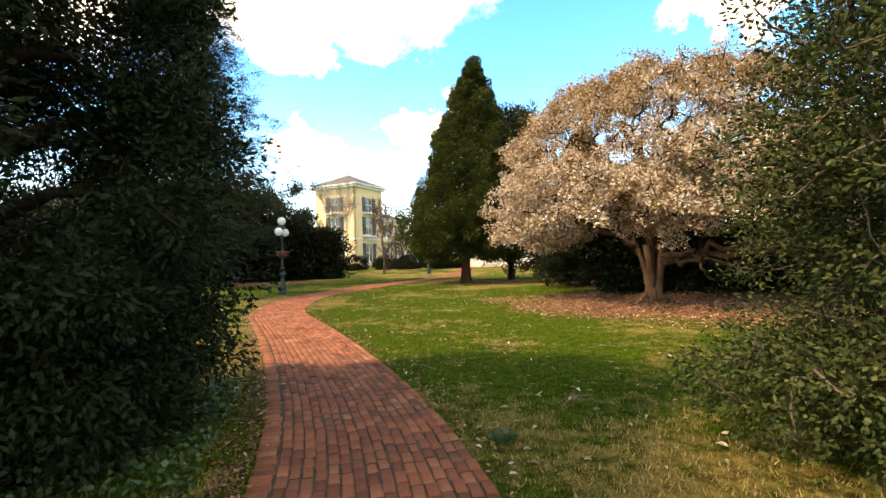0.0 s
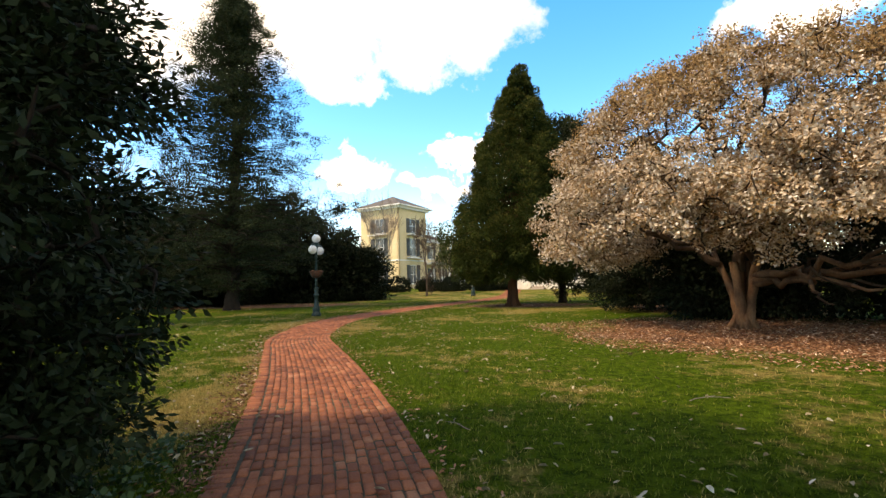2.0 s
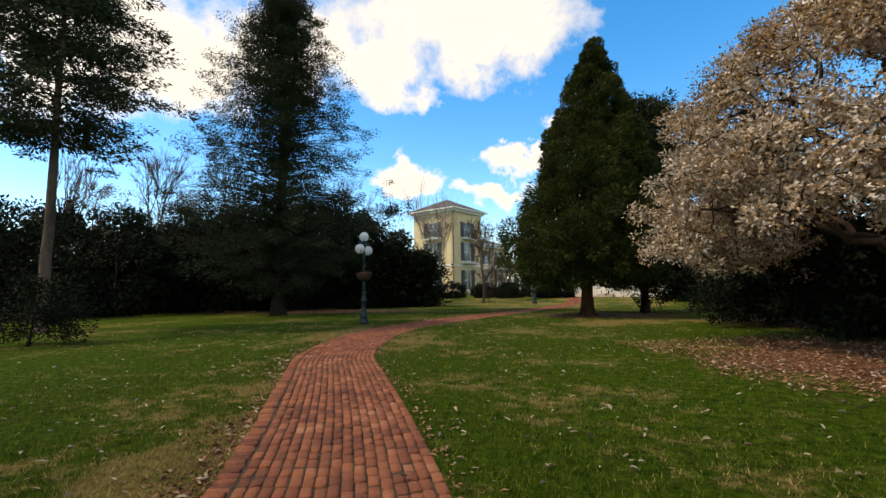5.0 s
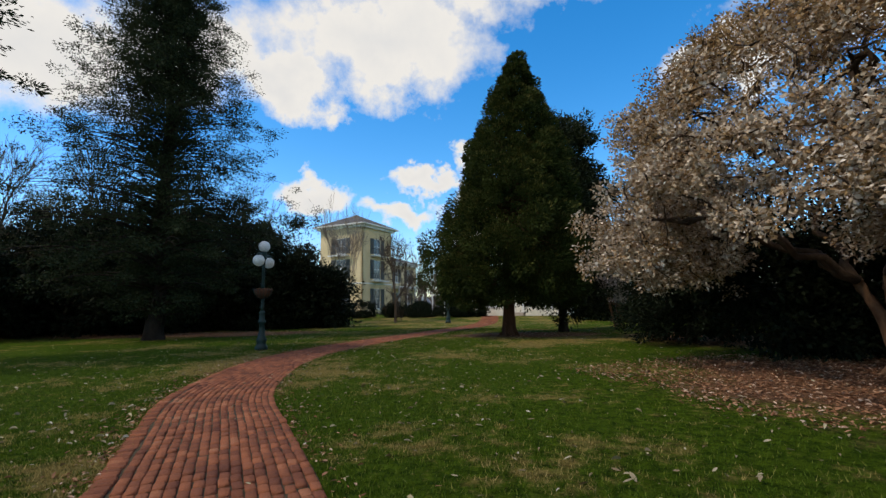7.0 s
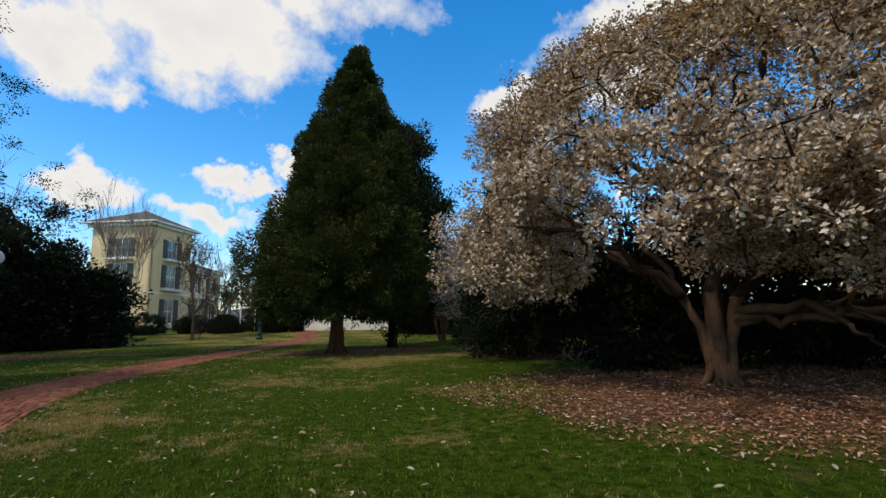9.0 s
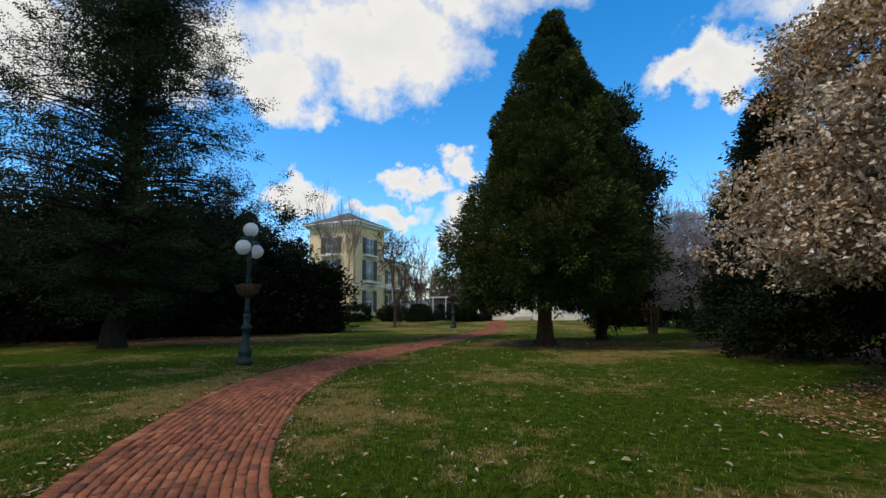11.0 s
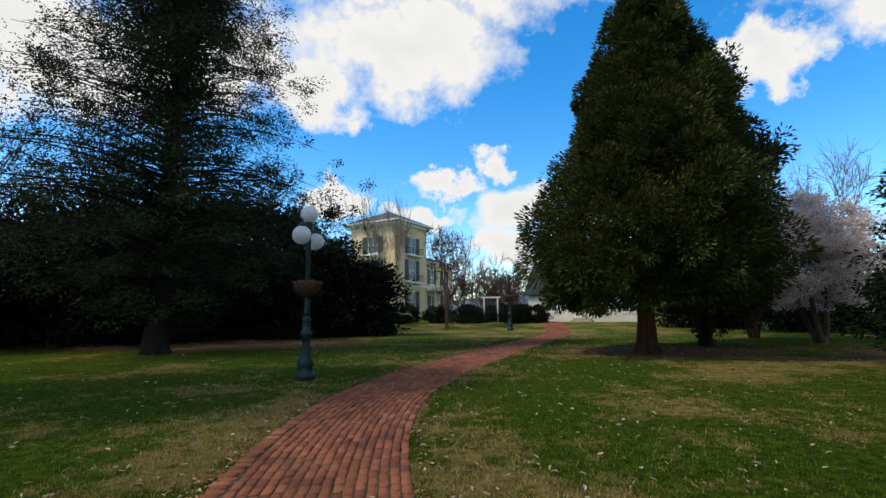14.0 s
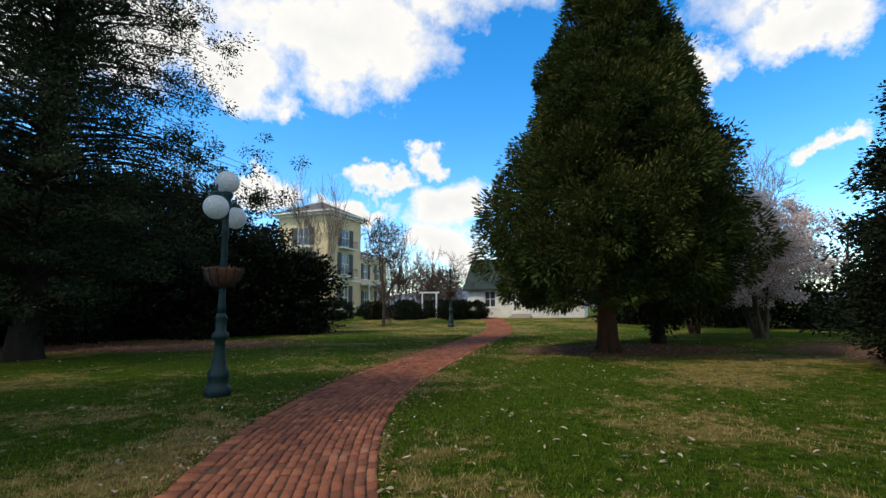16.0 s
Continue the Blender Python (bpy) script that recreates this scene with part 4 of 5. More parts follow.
def hip_roof(parent, x0, x1, y0, y1, z, rise, over, material, label, ridge=0.0):
    """Low hipped roof on a moulded white eave."""
    bm = bmesh.new()
    box(bm, x0 - over, x1 + over, y0 - over, y1 + over, z, z + 0.16)
    box(bm, x0 - over * 0.45, x1 + over * 0.45, y0 - over * 0.45, y1 + over * 0.45, z - 0.3, z - 0.003)
    eave = part("eave", bm, WHITE, parent, "white boxed eave")
    bm = bmesh.new()
    zz = z + 0.163
    a = [bm.verts.new((x, y, zz)) for x, y in ((x0 - over, y0 - over), (x1 + over, y0 - over), (x1 + over, y1 + over), (x0 - over, y1 + over))]
    cx, cy = (x0 + x1) / 2, (y0 + y1) / 2
    p, q = bm.verts.new((cx - ridge - 0.05, cy, zz + rise)), bm.verts.new((cx + ridge + 0.05, cy, zz + rise))
    bm.faces.new((a[0], a[1], q, p))
    bm.faces.new((a[1], a[2], q))
    bm.faces.new((a[2], a[3], p, q))
    bm.faces.new((a[3], a[0], p))
    bm.faces.new(a[::-1])
    return part("roof", bm, material, parent, label)


def mansion():
    house = thing("house", pose(*HOUSE_AT) @ Matrix.Scale(1.18, 4), "three-storey yellow stucco tower house with dark shutters and balconies", "house")
    W, D, E = 6.5, 6.8, 11.3
    front = Matrix.Identity(4)                                                   # the face along +x
    side = Matrix(((0, 1, 0, 0), (-1, 0, 0, D), (0, 0, 1, 0), (0, 0, 0, 1)))     # the face along y, seen on the left
    rows = ((7.75, 9.75), (4.55, 7.0), (0.7, 3.3))
    holes = [(W / 2 - 0.85, W / 2 - 0.05, a, b) for a, b in rows] + [(W / 2 + 0.05, W / 2 + 0.85, a, b) for a, b in rows]

    def pair(length, rows):
        return [(length / 2 - 0.75, length / 2 + 0.75, a, b) for a, b in rows]

    facade(house, front, W, 0, E, pair(W, rows), STUCCO, label="yellow stucco wall")
    facade(house, side, D, 0, E, pair(D, rows), STUCCO, label="yellow stucco wall")
    for m, n in ((Matrix(((0, -1, 0, W), (1, 0, 0, 0), (0, 0, 1, 0), (0, 0, 0, 1))), D), (Matrix(((-1, 0, 0, W), (0, -1, 0, D), (0, 0, 1, 0), (0, 0, 0, 1))), W)):
        bm = bmesh.new()
        pierced(bm, n - 0.61 if n == W else n - 0.61, 0, E, 0.3, [])
        bmesh.ops.transform(bm, matrix=m @ Matrix.Translation((0.305, 0.002, 0)), verts=bm.verts)
        part("wall", bm, STUCCO, house)
    roof = hip_roof(house, 0, W, 0, D, E, 1.9, 0.75, ROOF, "low hipped slate roof")
    boxed("chimney", (4.9, 5.5, 3.6, 4.2, E + 0.5, E + 1.5), STUCCO, roof)
    for m, n in ((front, W), (side, D)):
        for z, w in ((7.55, 1.5), (4.35, 1.6)):
            bm = bmesh.new()
            box(bm, n / 2 - w, n / 2 + w, -0.75, -0.085, z - 0.14, z)
            bmesh.ops.transform(bm, matrix=m, verts=bm.verts)
            balcony = part("balcony", bm, WHITE, house, "shallow balcony with a thin iron rail")
            bm = bmesh.new()
            for i in range(15):
                x = n / 2 - w + 0.04 + i * (2 * w - 0.08) / 14
                box(bm, x - 0.012, x + 0.012, -0.73, -0.706, z, z + 0.8)
            box(bm, n / 2 - w, n / 2 + w, -0.735, -0.70, z + 0.803, z + 0.85)
            for x in (n / 2 - w + 0.01, n / 2 + w - 0.04):
                box(bm, x, x + 0.03, -0.70, -0.09, z + 0.8, z + 0.85)
            bmesh.ops.transform(bm, matrix=m, verts=bm.verts)
            part("railing", bm, RAIL, balcony)
        for z in (3.85, 7.2):
            bm = bmesh.new()
            if z < 5:
                box(bm, 0, n, -0.06, -0.003, z, z + 0.16)
                bmesh.ops.transform(bm, matrix=m, verts=bm.verts)
                part("string_course", bm, WHITE, house)
            else:
                bm.free()
    # lower wing and its columned porch
    wx, wy = W + 7.0, 0.3
    wing = Matrix.Translation((W + 0.004, wy, 0))
    holes = [(x, x + 1.0, a, b) for x in (1.2, 4.4) for a, b in ((4.3, 6.2), (0.7, 2.9))]
    facade(house, wing, 7.0, 0, 7.0, holes, STUCCO)
    for q in ((W + 0.004, wx - 0.31, 8.2, 8.5, 0, 7.0), (wx - 0.3, wx, wy + 0.31, 8.5, 0, 7.0)):
        boxed("wall", q, STUCCO, house)
    hip_roof(house, W + 0.62, wx, wy, 8.5, 7.01, 1.5, 0.6, ROOF, "hipped slate roof of the wing", 1.2)
    boxed("porch_roof", (W + 0.1, wx + 0.5, wy - 1.5, wy - 0.01, 3.45, 3.75), WHITE, house, "white porch roof", 0.04)
    boxed("porch_floor", (W + 0.1, wx + 0.5, wy - 1.5, wy - 0.01, 0.0, 0.45), STONE, house)
    for i in range(4):
        col = lathe([(0.17, 0.45), (0.17, 0.55), (0.13, 0.6), (0.11, 3.2), (0.16, 3.3), (0.16, 3.45)], 12)
        bmesh.ops.transform(col, matrix=Matrix.Translation((W + 0.5 + i * 2.1, wy - 1.25, 0)), verts=col.verts)
        part("column", col, WHITE, house, smooth=True)


def cottage():
    c = thing("cottage", pose(*COTTAGE_AT), "single-storey cream cottage with a steep dark shingle roof", "house")
    L, D, E, R = 9.8, 6.0, 2.6, 5.2
    holes = [(1.5, 2.5, 0.9, 2.3), (7.9, 8.9, 0.8, 2.3)]
    facade(c, Matrix.Identity(4), L, 0, E, holes + [], SIDING, shutters=False, label="cream clapboard wall")
    bm = bmesh.new()
    z = 0.12
    while z < E - 0.15:
        xs = [(0, L)] if not 0.75 < z + 0.1 < 2.35 else [(0, 1.4), (2.6, 7.8), (9.0, L)]
        for a, b in xs:
            split = a < 4.6 < b and z < 2.45
            for q in ((a, 4.0), (5.4, b)) if split else ((a, b),):
                box(bm, q[0], q[1], -0.02, -0.003, z, z + 0.13)
        z += 0.16
    part("clapboarding", bm, SIDING, c)
    for q in ((0, 0.3, 0.31, D), (L - 0.3, L, 0.31, D)):
        bm = bmesh.new()
        v = [bm.verts.new((x, y, z)) for x in q[:2] for y, z in ((q[2], 0), (q[3], 0), (q[3], E), (D / 2, R - 0.15), (q[2], E + 0.15))]
        bm.faces.new(v[:5])
        bm.faces.new(v[5:][::-1])
        for i in range(5):
            bm.faces.new((v[i], v[(i + 1) % 5], v[5 + (i + 1) % 5], v[5 + i]))
        part("gable_wall", bm, SIDING, c)
    boxed("wall", (0.31, L - 0.31, D - 0.3, D, 0, E), SIDING, c)
    bm = bmesh.new()
    o = 0.35
    sl = (R - E) / (D / 2)
    for s in (0, 1):
        y0, y1 = (-o, D / 2) if s == 0 else (D + o, D / 2)
        z0 = E - sl * o + 0.05
        p = [(x, y, z + t) for t in (0, 0.14) for x, y, z in ((-o, y0, z0), (L + o, y0, z0), (L + o, y1, R), (-o, y1, R))]
        v = [bm.verts.new(q) for q in p]
        for f in ((3, 2, 1, 0), (4, 5, 6, 7), (0, 1, 5, 4), (1, 2, 6, 5), (2, 3, 7, 6), (3, 0, 4, 7)):
            bm.faces.new([v[i] for i in f])
    part("roof", bm, ROOF_DARK, c, "dark green-grey shingle roof")
    boxed("door", (4.2, 5.2, -0.05, -0.004, 0.35, 2.4), SIDING, c, "cream panelled door", 0.01)
    for x in (4.05, 5.35):
        boxed("pilaster", (x - 0.1, x + 0.1, -0.09, -0.004, 0.3, 2.5), WHITE, c)
    boxed("step", (3.8, 5.6, -0.9, -0.1, 0, 0.16), STONE, c, bevel=0.01)
    boxed("step", (3.95, 5.45, -0.5, -0.1, 0.163, 0.32), STONE, c, bevel=0.01)


def garden_arbor(x, y, turn):
    a = thing("garden_arbor", pose(x, y, float(rise(y)), 0, 0, turn) @ Matrix.Diagonal((0.62, 0.8, 0.86, 1)), "white painted timber garden arbor over the far path", "arbor")
    for px in (-0.95, 0.95):
        for py in (-0.4, 0.4):
            boxed("post", (px - 0.08, px + 0.08, py - 0.08, py + 0.08, 0, 2.3), WHITE, a, bevel=0.01)
        boxed("side_beam", (px - 0.06, px + 0.06, -0.75, 0.75, 2.303, 2.45), WHITE, a)
        for i in range(4):
            boxed("lattice_rail", (px - 0.02, px + 0.02, -0.32, 0.32, 0.5 + i * 0.45, 0.55 + i * 0.45), WHITE, a)
    for i in range(6):
        y0 = -0.65 + i * 0.25
        boxed("rafter", (-1.3, 1.3, y0, y0 + 0.06, 2.453, 2.57), WHITE, a)


# ---- loose stuff on the ground ----
def build_grass():
    rng = np.random.default_rng(8)
    n = 520000
    i = rng.integers(80, 470, n)                    # along the walked part of the path
    off = (HALF - 0.09 + rng.exponential(2.6, n)) * rng.choice([-1, 1], n)
    xy = LINE[i] + NOR[i] * off[:, None] + rng.normal(0, 0.08, (n, 2))
    patch = np.sin(xy[:, 0] * 1.7 + np.sin(xy[:, 1] * 1.3) * 2) * np.sin(xy[:, 1] * 1.9 + 1) + rng.normal(0, 0.5, n)
    keep = (from_path(xy) > HALF - 0.10 + 0.12 * rng.uniform(0, 1, n) ** 0.5) & (in_bed(xy) > 0.9 + 0.25 * rng.uniform(0, 1, n)) & (patch > -0.85)
    xy = xy[keep]
    n = len(xy)
    h = 0.018 + 0.032 * rng.uniform(0, 1, n) ** 1.5
    a = rng.uniform(0, 2 * math.pi, n)
    w = 0.003 + 0.004 * rng.uniform(0, 1, n)
    d = np.stack([np.cos(a), np.sin(a)], 1) * w[:, None]
    lean = rng.normal(0, 0.5, (n, 2)) * h[:, None]
    z0 = np.full((n, 1), -0.004)
    v = np.stack([np.c_[xy - d, z0], np.c_[xy + d, z0], np.c_[xy + lean, h[:, None]]], 1).reshape(-1, 3)
    tagged(new("grass", mesh("grass", v, np.arange(3 * n).reshape(-1, 3), grass_material())), "short winter grass, green mixed with straw blades", "grass", kind="stuff")


def flat_leaves(name, xy, size, material, seed, label, lift=0.012):
    rng = np.random.default_rng(seed)
    n = len(xy)
    a = rng.uniform(0, 2 * math.pi, n)
    ax = np.stack([np.cos(a), np.sin(a), rng.normal(0.05, 0.18, n)], 1)
    pos = np.c_[xy, rng.uniform(0.004, lift, n)]
    nor = np.stack([rng.normal(0, 0.3, n), rng.normal(0, 0.3, n), np.ones(n)], 1)
    side = np.cross(ax, nor)
    side /= np.linalg.norm(side, axis=1)[:, None]
    L = size * rng.uniform(0.6, 1.4, n)[:, None]
    W = L * rng.uniform(0.28, 0.5, n)[:, None]
    curl = np.c_[np.zeros((n, 2)), rng.uniform(0.0, 0.3, (n, 1)) * L]
    p = [pos, pos + ax * L * 0.3 + side * W * 0.42 + curl, pos + ax * L * 0.7 + side * W * 0.40 + curl, pos + ax * L,
         pos + ax * L * 0.7 - side * W * 0.40 + curl * 0.7, pos + ax * L * 0.3 - side * W * 0.42 + curl * 0.7]
    v = np.stack(p, 1)
    v[:, :, 2] = np.maximum(v[:, :, 2], 0.004)
    f = np.array([[0, 1, 2, 3], [0, 3, 4, 5]])[None] + (np.arange(n) * 6)[:, None, None]
    tagged(new(name, mesh(name, v.reshape(-1, 3), f.reshape(-1, 4), material)), label, "fallen leaves", kind="stuff")


def build_litter():
    rng = np.random.default_rng(9)
    p = []
    for (x, y, a, b), n in zip(BEDS, (17000, 12000, 500, 3200, 300, 900)):
        ang = rng.uniform(0, 2 * math.pi, n)
        r = rng.uniform(0, 1, n) ** 0.6 * (1.1 + 0.10 * np.sin(3 * ang + x) + 0.07 * np.sin(7 * ang + y)) + np.abs(rng.normal(0, 0.06, n))
        p.append(np.stack([x + a * r * np.cos(ang), y + b * r * np.sin(ang)], 1))
    xy = np.vstack(p)
    xy = xy[from_path(xy) > HALF + 0.1]
    flat_leaves("leaf_litter", xy, 0.06, LITTER, 10, "brown and pink fallen leaves under the trees", 0.03)
    n = 6200
    i = rng.integers(60, 560, n)
    off = rng.exponential(4.0, n) * rng.choice([-1, 1], n)
    xy = LINE[i] + NOR[i] * off[:, None]
    d = from_path(xy)
    xy = xy[(d > HALF) | (rng.uniform(0, 1, n) < 0.06)]
    flat_leaves("fallen_leaves", xy, 0.068, FALLEN, 12, "pale fallen leaves and petals scattered over the lawn", 0.045)
    n = 3200                           # brown leaves gathered along the edges of the path
    i = rng.integers(80, 420, n)
    off = (HALF + 0.02 + rng.exponential(0.14, n)) * rng.choice([-1, 1], n, p=(0.7, 0.3))
    flat_leaves("edge_leaves", LINE[i] + NOR[i] * off[:, None], 0.05, LITTER, 13, "small brown leaves caught along the path's edge", 0.03)


def build_oddments():
    """A weed at the path's edge, a fallen twig, ivy creeping under the yew."""
    rng = np.random.default_rng(15)
    weed = thing("weed", pose(0.42, 3.75, 0), "small green leafy weed beside the brick path", "weed")
    n = 60
    a = rng.uniform(0, 2 * math.pi, n)
    pos = np.c_[rng.normal(0, 0.035, (n, 2)), rng.uniform(0.0, 0.05, n)]
    child("rosette", leaf_mesh("rosette", pos, np.stack([np.cos(a), np.sin(a), rng.uniform(0.2, 1.0, n)], 1), 0.085, 0.04, IVY, rng), weed)
    for x, y, l, turn in ((1.1, 4.6, 0.55, 40), (-0.2, 6.3, 0.4, 110), (2.2, 7.4, 0.5, 10)):
        t = Limbs()
        t.add(curve((0, 0, 0.012), (l, 0.03, 0.014), (0, 0.05, 0.01), 7, 0.006, rng), 0.006, 0.003, 6)
        t.add(curve((l * 0.45, 0.04, 0.02), (l * 0.8, 0.16, 0.015), (0, 0.01, 0.005), 4), 0.004, 0.002, 5)
        tw = new("fallen_twig", t.mesh("fallen_twig", BARK_PALE))
        tw.matrix_world = pose(x, y, 0, 0, 0, turn)
        tagged(tw, "thin grey fallen twig on the lawn", "twig", "fallen twigs")
    n = 5200
    a, r = rng.uniform(0, 2 * math.pi, n), rng.uniform(0, 1, n) ** 0.5
    xy = np.stack([-3.1 + 1.5 * r * np.cos(a), 3.4 + 2.6 * r * np.sin(a)], 1)
    xy = xy[from_path(xy) > HALF + 0.35]
    n = len(xy)
    ax = rng.normal(0, 1, (n, 3)) * np.array([1, 1, 0.3]) + (0, 0, 0.25)
    ivy = new("ivy", leaf_mesh("ivy", np.c_[xy, rng.uniform(0.01, 0.09, n)], ax, 0.055, 0.045, IVY, rng))
    tagged(ivy, "low dark ivy creeping over the ground under the yew", "ground cover", kind="stuff")
    n = 1500                           # leaf mould along the path's left edge
    i = rng.integers(95, 190, n)
    off = -(HALF + 0.03 + rng.gamma(2.0, 0.09, n))
    flat_leaves("leaf_mould", LINE[i] + NOR[i] * off[:, None], 0.045, MOULD, 16, "brown leaf mould along the edge of the path", 0.02)


# ---- the place ----
HOUSE_AT = (-14.5, 74.0, 0.4, 0, 0, 63.5)
COTTAGE_AT = (0.7, 54.8, 0.38, 0, 0, -24.0)
mansion()
cottage()
garden_arbor(-2.76, 53, 0)
street_lamp(-7.79, 22.0, 92, "dark green iron lamp post, three white globes, coir basket")
street_lamp(-1.75, 45.2, 5, "dark green iron lamp post with bare arms, its globes missing", False, 1.17)

saucer_magnolia()
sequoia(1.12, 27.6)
broad_tree("evergreen_magnolia", 4.2, 30.3, "tall evergreen magnolia with glossy dark leaves", "tree", 11.3, 2.35, 0.4, 1000, 85, (0.19, 0.08), GLOSSY, BARK_DARK, 31, 0.22, 0.48, skirt=0.6, clump=6)
conifer("hemlock", -15.6, 28.5, "tall open conifer with two bare stems through tiered boughs", "tree", 20.0, 6.5, 1.0, 3100, 74, (0.115, 0.05), HEMLOCK, BARK_DARK, 6, 0.38, 0.46,
        flat=0.6, droop=0.22, taper=0.6, twin=True, gappy=0.5, upturn=0.14, skirt=0.6, out=0.35)
# foreground evergreens that frame the start of the walk
broad_tree("yew", -3.95, 3.85, "tall dense dark yew overhanging the path", "tree", 8.2, 1.82, -3.0, 2900, 80, (0.075, 0.032), YEW, BARK_DARK, 41, 0.2, 0.32, primaries=40, shell=0.45,
           skirt=0.12, flat=0.8, clump=7, loose=0.6)
# added, largely out of view, to darken the left edge and shade the ground
broad_tree("yew", -5.0, 0.9, "added yew, hardly in view, shading the ground at the start", "tree", 7.4, 1.9, -2.5, 1500, 75, (0.085, 0.04), YEW, BARK_DARK, 43, 0.18, 0.42, shell=0.3, skirt=0.1, twigs=False)
broad_tree("box_tree", 3.75, 3.2, "old box tree with open wispy branches", "tree", 6.5, 1.5, -3.5, 1700, 90, (0.05, 0.024), BOX, BARK, 42, 0.12, 0.28, primaries=40, shell=0.45,
           skirt=0.3, flat=0.7, stems=3)
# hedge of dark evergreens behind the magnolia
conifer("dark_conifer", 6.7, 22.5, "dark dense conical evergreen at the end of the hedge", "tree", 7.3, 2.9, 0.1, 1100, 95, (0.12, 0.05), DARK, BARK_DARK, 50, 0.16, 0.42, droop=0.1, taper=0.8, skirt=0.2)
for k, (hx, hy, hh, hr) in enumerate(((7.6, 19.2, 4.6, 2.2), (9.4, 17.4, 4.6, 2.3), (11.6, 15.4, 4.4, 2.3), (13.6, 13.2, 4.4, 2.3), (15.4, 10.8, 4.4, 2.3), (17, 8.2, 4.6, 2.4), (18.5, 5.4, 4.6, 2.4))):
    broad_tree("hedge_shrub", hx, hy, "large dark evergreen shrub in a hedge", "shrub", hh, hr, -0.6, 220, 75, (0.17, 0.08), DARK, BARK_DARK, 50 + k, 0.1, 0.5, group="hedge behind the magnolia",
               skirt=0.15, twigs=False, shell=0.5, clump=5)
broad_tree("olive_tree", 17.5, 15.5, "broad olive-green evergreen behind the magnolia", "tree", 7.5, 3.6, 0.2, 420, 90, (0.18, 0.06), OLIVE, BARK, 60, 0.2, 0.7)
broad_tree("cherry_tree", 9.1, 31.5, "low spreading cherry tree in pale pink blossom", "tree", 5.6, 2.7, 1.2, 900, 75, (0.08, 0.06), CHERRY, BARK, 61, 0.12, 0.36, stems=3, lean=(-0.7, 0), flat=0.5, skirt=0.9)
bare_tree("crape_myrtle", 8.6, 35.0, "multi-stemmed crape myrtle with tan bark", 7.0, 0.8, 62, 0.08, BARK_MAG, 0.6, 4, stems=5)
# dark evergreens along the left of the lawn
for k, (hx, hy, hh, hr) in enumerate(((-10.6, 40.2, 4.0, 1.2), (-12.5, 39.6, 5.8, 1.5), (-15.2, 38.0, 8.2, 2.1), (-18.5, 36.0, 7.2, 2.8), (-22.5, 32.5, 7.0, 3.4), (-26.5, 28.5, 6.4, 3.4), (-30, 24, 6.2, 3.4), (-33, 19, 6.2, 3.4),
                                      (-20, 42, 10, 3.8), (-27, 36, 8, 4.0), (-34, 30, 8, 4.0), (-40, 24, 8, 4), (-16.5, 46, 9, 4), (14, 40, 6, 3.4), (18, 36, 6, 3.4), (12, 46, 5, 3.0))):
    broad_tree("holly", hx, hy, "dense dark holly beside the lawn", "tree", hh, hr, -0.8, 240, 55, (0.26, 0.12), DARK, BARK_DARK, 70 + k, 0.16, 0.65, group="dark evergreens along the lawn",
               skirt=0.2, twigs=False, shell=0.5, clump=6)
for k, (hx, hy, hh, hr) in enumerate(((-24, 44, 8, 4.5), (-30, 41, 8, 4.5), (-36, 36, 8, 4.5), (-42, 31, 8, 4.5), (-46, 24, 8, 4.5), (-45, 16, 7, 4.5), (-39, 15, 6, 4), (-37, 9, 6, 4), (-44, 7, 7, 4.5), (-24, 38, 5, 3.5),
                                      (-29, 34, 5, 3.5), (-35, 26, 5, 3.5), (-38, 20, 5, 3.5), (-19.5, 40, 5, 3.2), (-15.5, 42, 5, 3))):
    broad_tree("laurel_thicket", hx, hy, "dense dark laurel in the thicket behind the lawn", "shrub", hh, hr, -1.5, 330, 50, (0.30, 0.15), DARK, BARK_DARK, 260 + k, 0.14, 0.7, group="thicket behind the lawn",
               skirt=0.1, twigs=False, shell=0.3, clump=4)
conifer("cedar", -18.3, 17.8, "tall cedar with a bare grey lower trunk", "tree", 17, 4.6, 6.6, 800, 80, (0.2, 0.06), HEMLOCK, BARK, 80, 0.2, 0.6, flat=0.35, gappy=0.4, taper=0.5)
broad_tree("laurel_shrub", -13.9, 14.2, "small glossy laurel shrub on the lawn", "shrub", 1.7, 1.0, 0.0, 90, 60, (0.10, 0.04), DARK, BARK_DARK, 81, 0.04, 0.3)
for k, (hx, hy, hh) in enumerate(((-24, 36, 14), (-29, 33, 13), (-33, 30, 12), (-20, 48, 13))):
    bare_tree("woodland_tree", hx, hy, "bare grey woodland tree behind the evergreens", hh, 0.8, 90 + k, 0.14, BARK, 0.5, 5, group="bare woodland trees")
for k, (hx, hy, hh, hr) in enumerate(((-25, 34.5, 9.5, 2.6), (-30.5, 30, 8.5, 2.8), (-21.5, 39, 11, 2.4))):
    broad_tree("privet_tree", hx, hy, "thin olive-green tree behind the hollies", "tree", hh, hr, 2.0, 200, 45, (0.16, 0.06), OLIVE, BARK, 160 + k, 0.12, 0.6, group="thin evergreens behind the hollies")
for k, (hx, hy, hh) in enumerate(((-3.4, 62, 5.6), (-1.6, 63.5, 6.2), (-5.6, 64, 6.0), (0.2, 66, 6.4))):
    bare_tree("crape_myrtle", hx, hy, "bare bushy tan-twigged crape myrtle", hh, 1.4, 170 + k, 0.07, BARK, 0.25, 5, group="crape myrtles near the houses", stems=4)
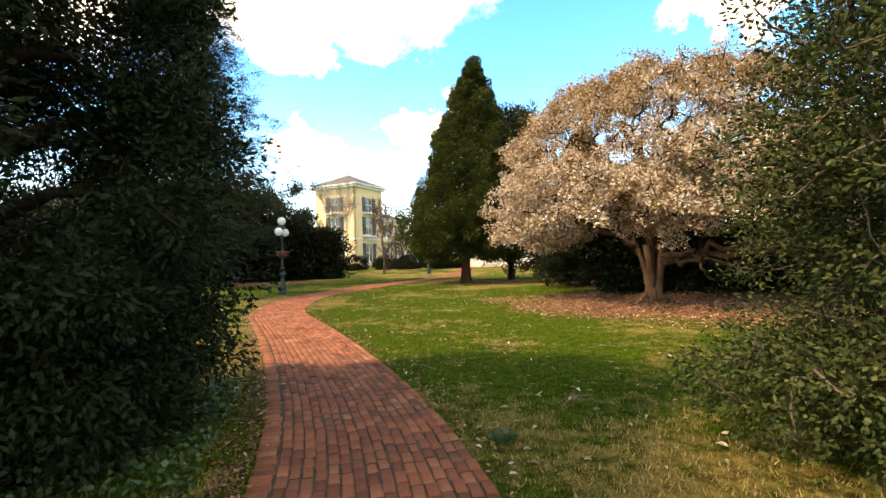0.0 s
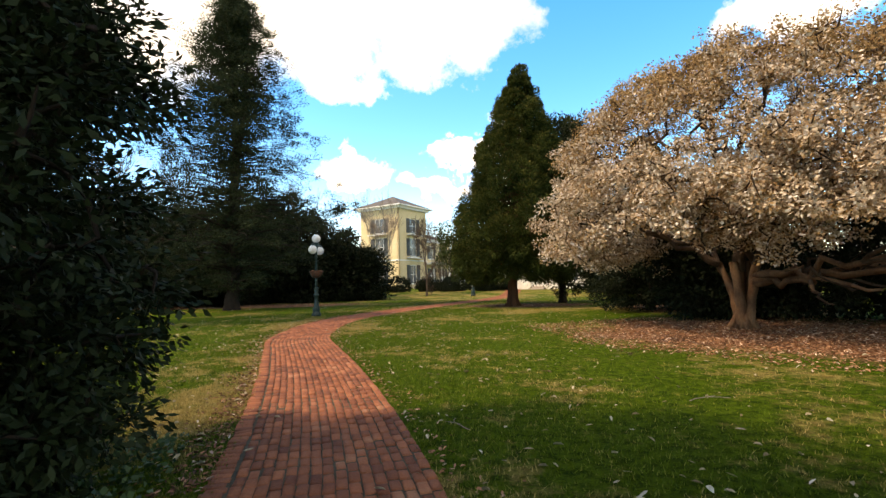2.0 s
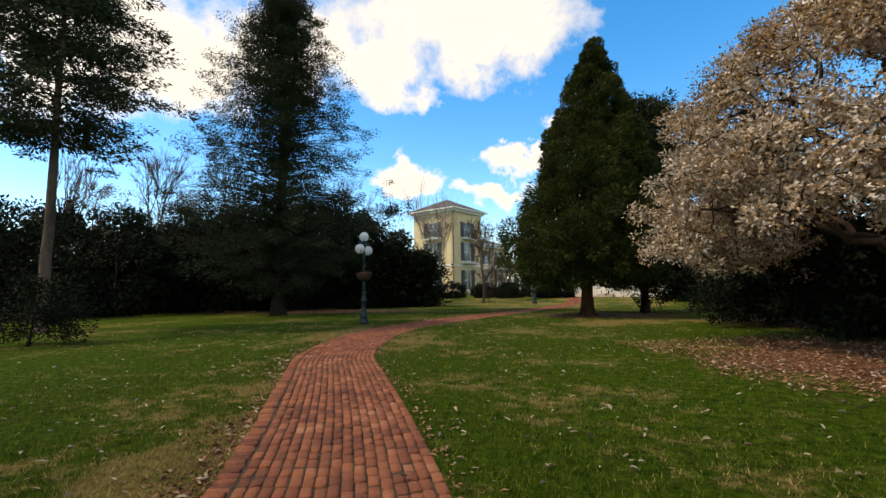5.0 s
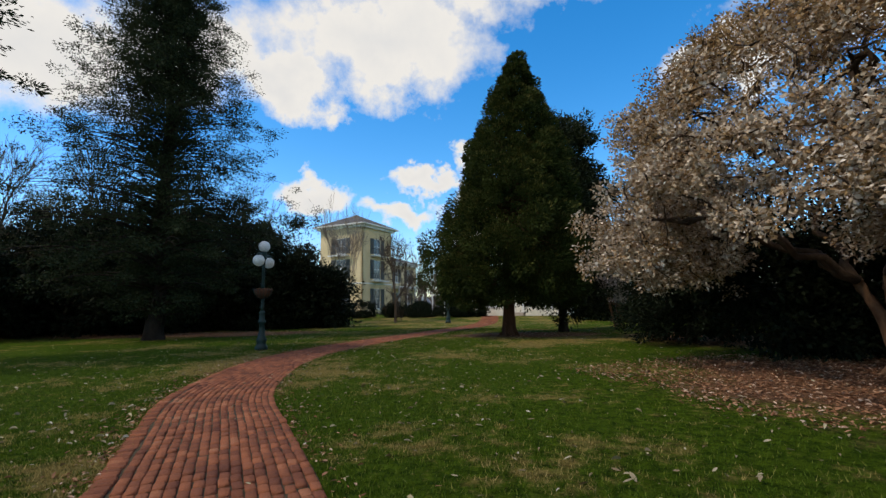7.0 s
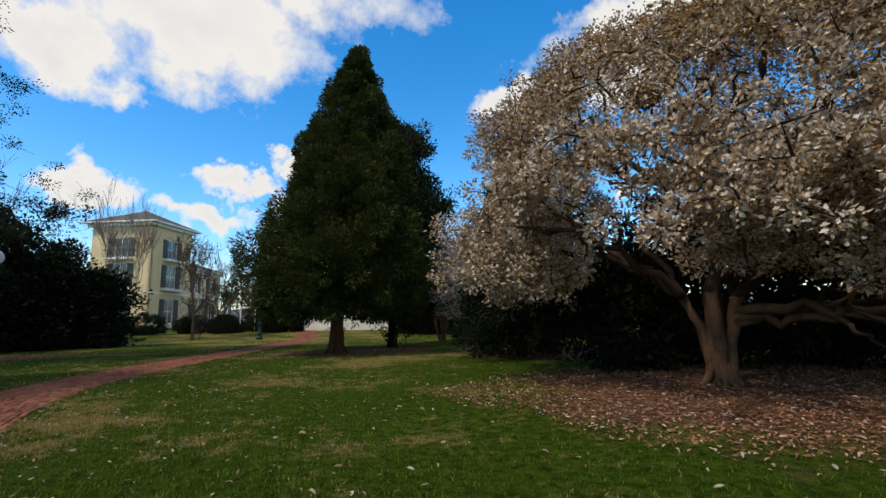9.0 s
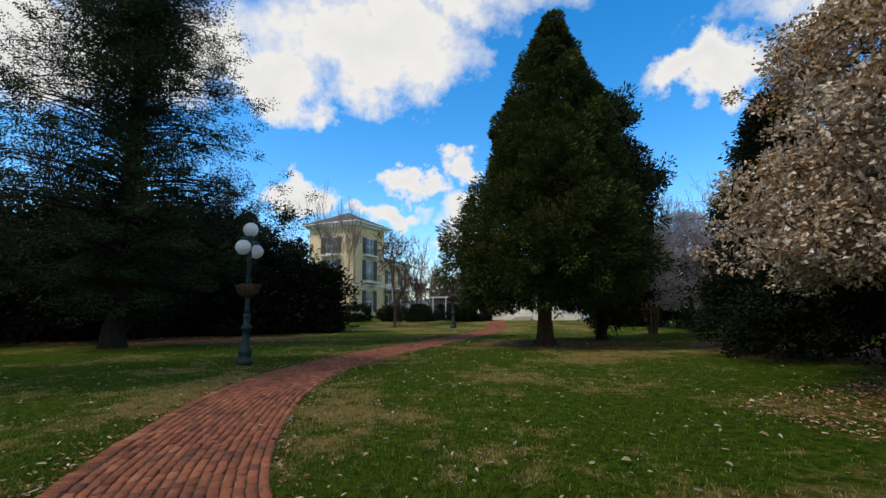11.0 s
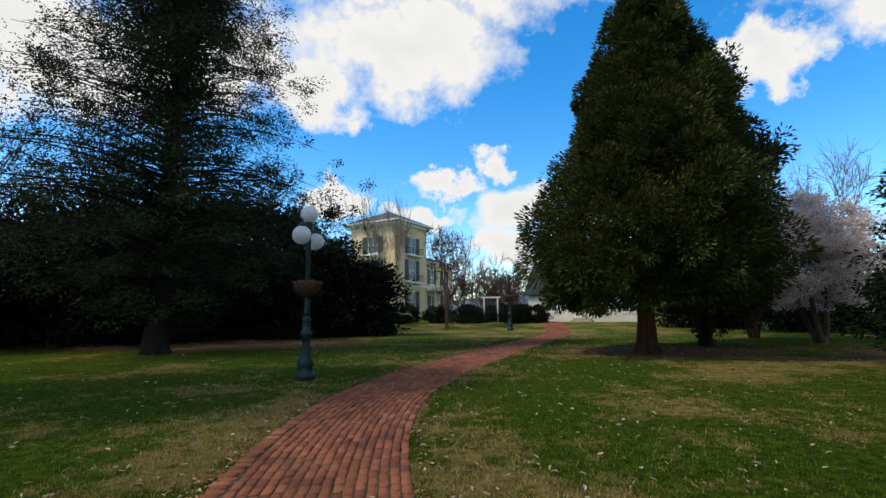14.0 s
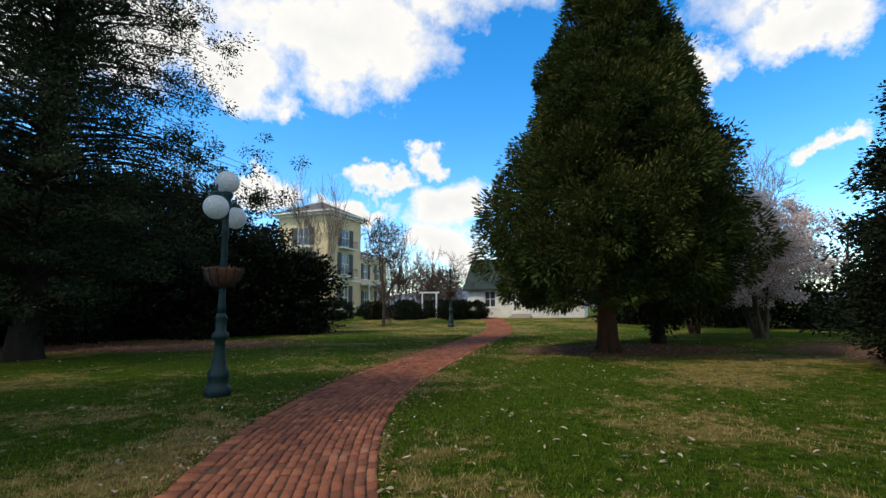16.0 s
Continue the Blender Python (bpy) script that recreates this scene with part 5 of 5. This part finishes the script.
# around the house
bare_tree("young_tree", -6.25, 46.2, "small bare tree on the lawn", 8.0, 1.25, 104, 0.12, BARK, 0.12, 6, fork=0.22)
bare_tree("birch", -10.7, 46.0, "slender bare many-stemmed tree before the house", 12.2, 0.8, 101, 0.035, BARK_PALE, 0.72, 4, stems=4)
for k, (hx, hy, hh) in enumerate(((-5.5, 78, 13), (-1.5, 74, 9), (1, 80, 9), (-4, 70, 8), (16, 62, 13), (21, 58, 14), (24, 50, 15), (30, 30, 13), (34, 22, 14))):
    bare_tree("garden_tree", hx, hy, "leafless grey-brown tree near the houses", hh, 1.0, 110 + k, 0.14, BARK_PALE, 0.4, 5, group="bare trees round the houses")
for k, (hx, hy, hh, hr) in enumerate(((-10.6, 53, 1.7, 1.5), (-7.2, 53, 1.3, 0.8), (-4.4, 52.6, 1.2, 1.4), (-0.9, 52.0, 1.4, 1.3), (0.9, 52.4, 1.4, 1.0), (-14, 54, 1.8, 1.8), (-7.5, 57.5, 1.5, 1.6), (-4.8, 57.6, 1.5, 1.6), (-2.0, 57.4, 1.5, 1.6), (0.2, 57.2, 1.5, 1.4))):
    broad_tree("boxwood", hx, hy, "clipped rounded boxwood near the houses", "shrub", hh, hr, -0.4, 420, 40, (0.09, 0.05), DARK, BARK_DARK, 130 + k, 0.04, 0.17, group="clipped boxwoods", twigs=False, shell=0.8, clump=2)


def far_woods():
    """The leafless woods that close the horizon."""
    rng = np.random.default_rng(200)
    limbs = Limbs()
    for _ in range(650):
        a = rng.uniform(0, 2 * math.pi)
        r = rng.uniform(95, 150)
        x, y, h = r * math.sin(a), 20 + r * math.cos(a), rng.uniform(8, 14)
        limbs.add(curve((x, y, 0), (x, y, h), rng.normal(0, 0.3, 3), 4), 0.2, 0.03, 5)
        for _ in range(9):
            z = rng.uniform(0.25, 0.9) * h
            d = rng.normal(0, 1, 3) * np.array([1, 1, 0.3]) + (0, 0, 0.7)
            limbs.add(curve((x, y, z), np.array([x, y, z]) + d * 2.2, (0, 0, 0.2), 3), 0.10, 0.03, 3)
    tagged(new("far_woods", limbs.mesh("far_woods", WOODS)), "leafless grey woods on the horizon", "woods", kind="stuff")


def far_hills():
    """A low wooded ridge on the skyline."""
    a = np.linspace(0, 2 * math.pi, 181)
    rise_ = np.array([18 + 9 * math.sin(3 * v + 0.5) + 5 * math.sin(7 * v) + 2 * math.sin(23 * v) for v in a])
    rings = [np.stack([r * np.sin(a), r * np.cos(a), z], 1) for r, z in ((560, np.full(181, -1.0)), (640, rise_ * 0.7), (720, rise_), (900, np.full(181, -1.0)))]
    v = np.vstack(rings)
    i = (np.arange(3)[:, None] * 181 + np.arange(180)[None]).ravel()
    hill = new("hills", mesh("hills", v, np.stack([i, i + 1, i + 182, i + 181], 1), HILL_HAZED, True))
    tagged(hill, "low wooded ridge on the skyline, haze painted in blue-grey", "hills", kind="structure")


far_woods()
far_hills()
build_grass()
build_litter()
build_oddments()
build_path()
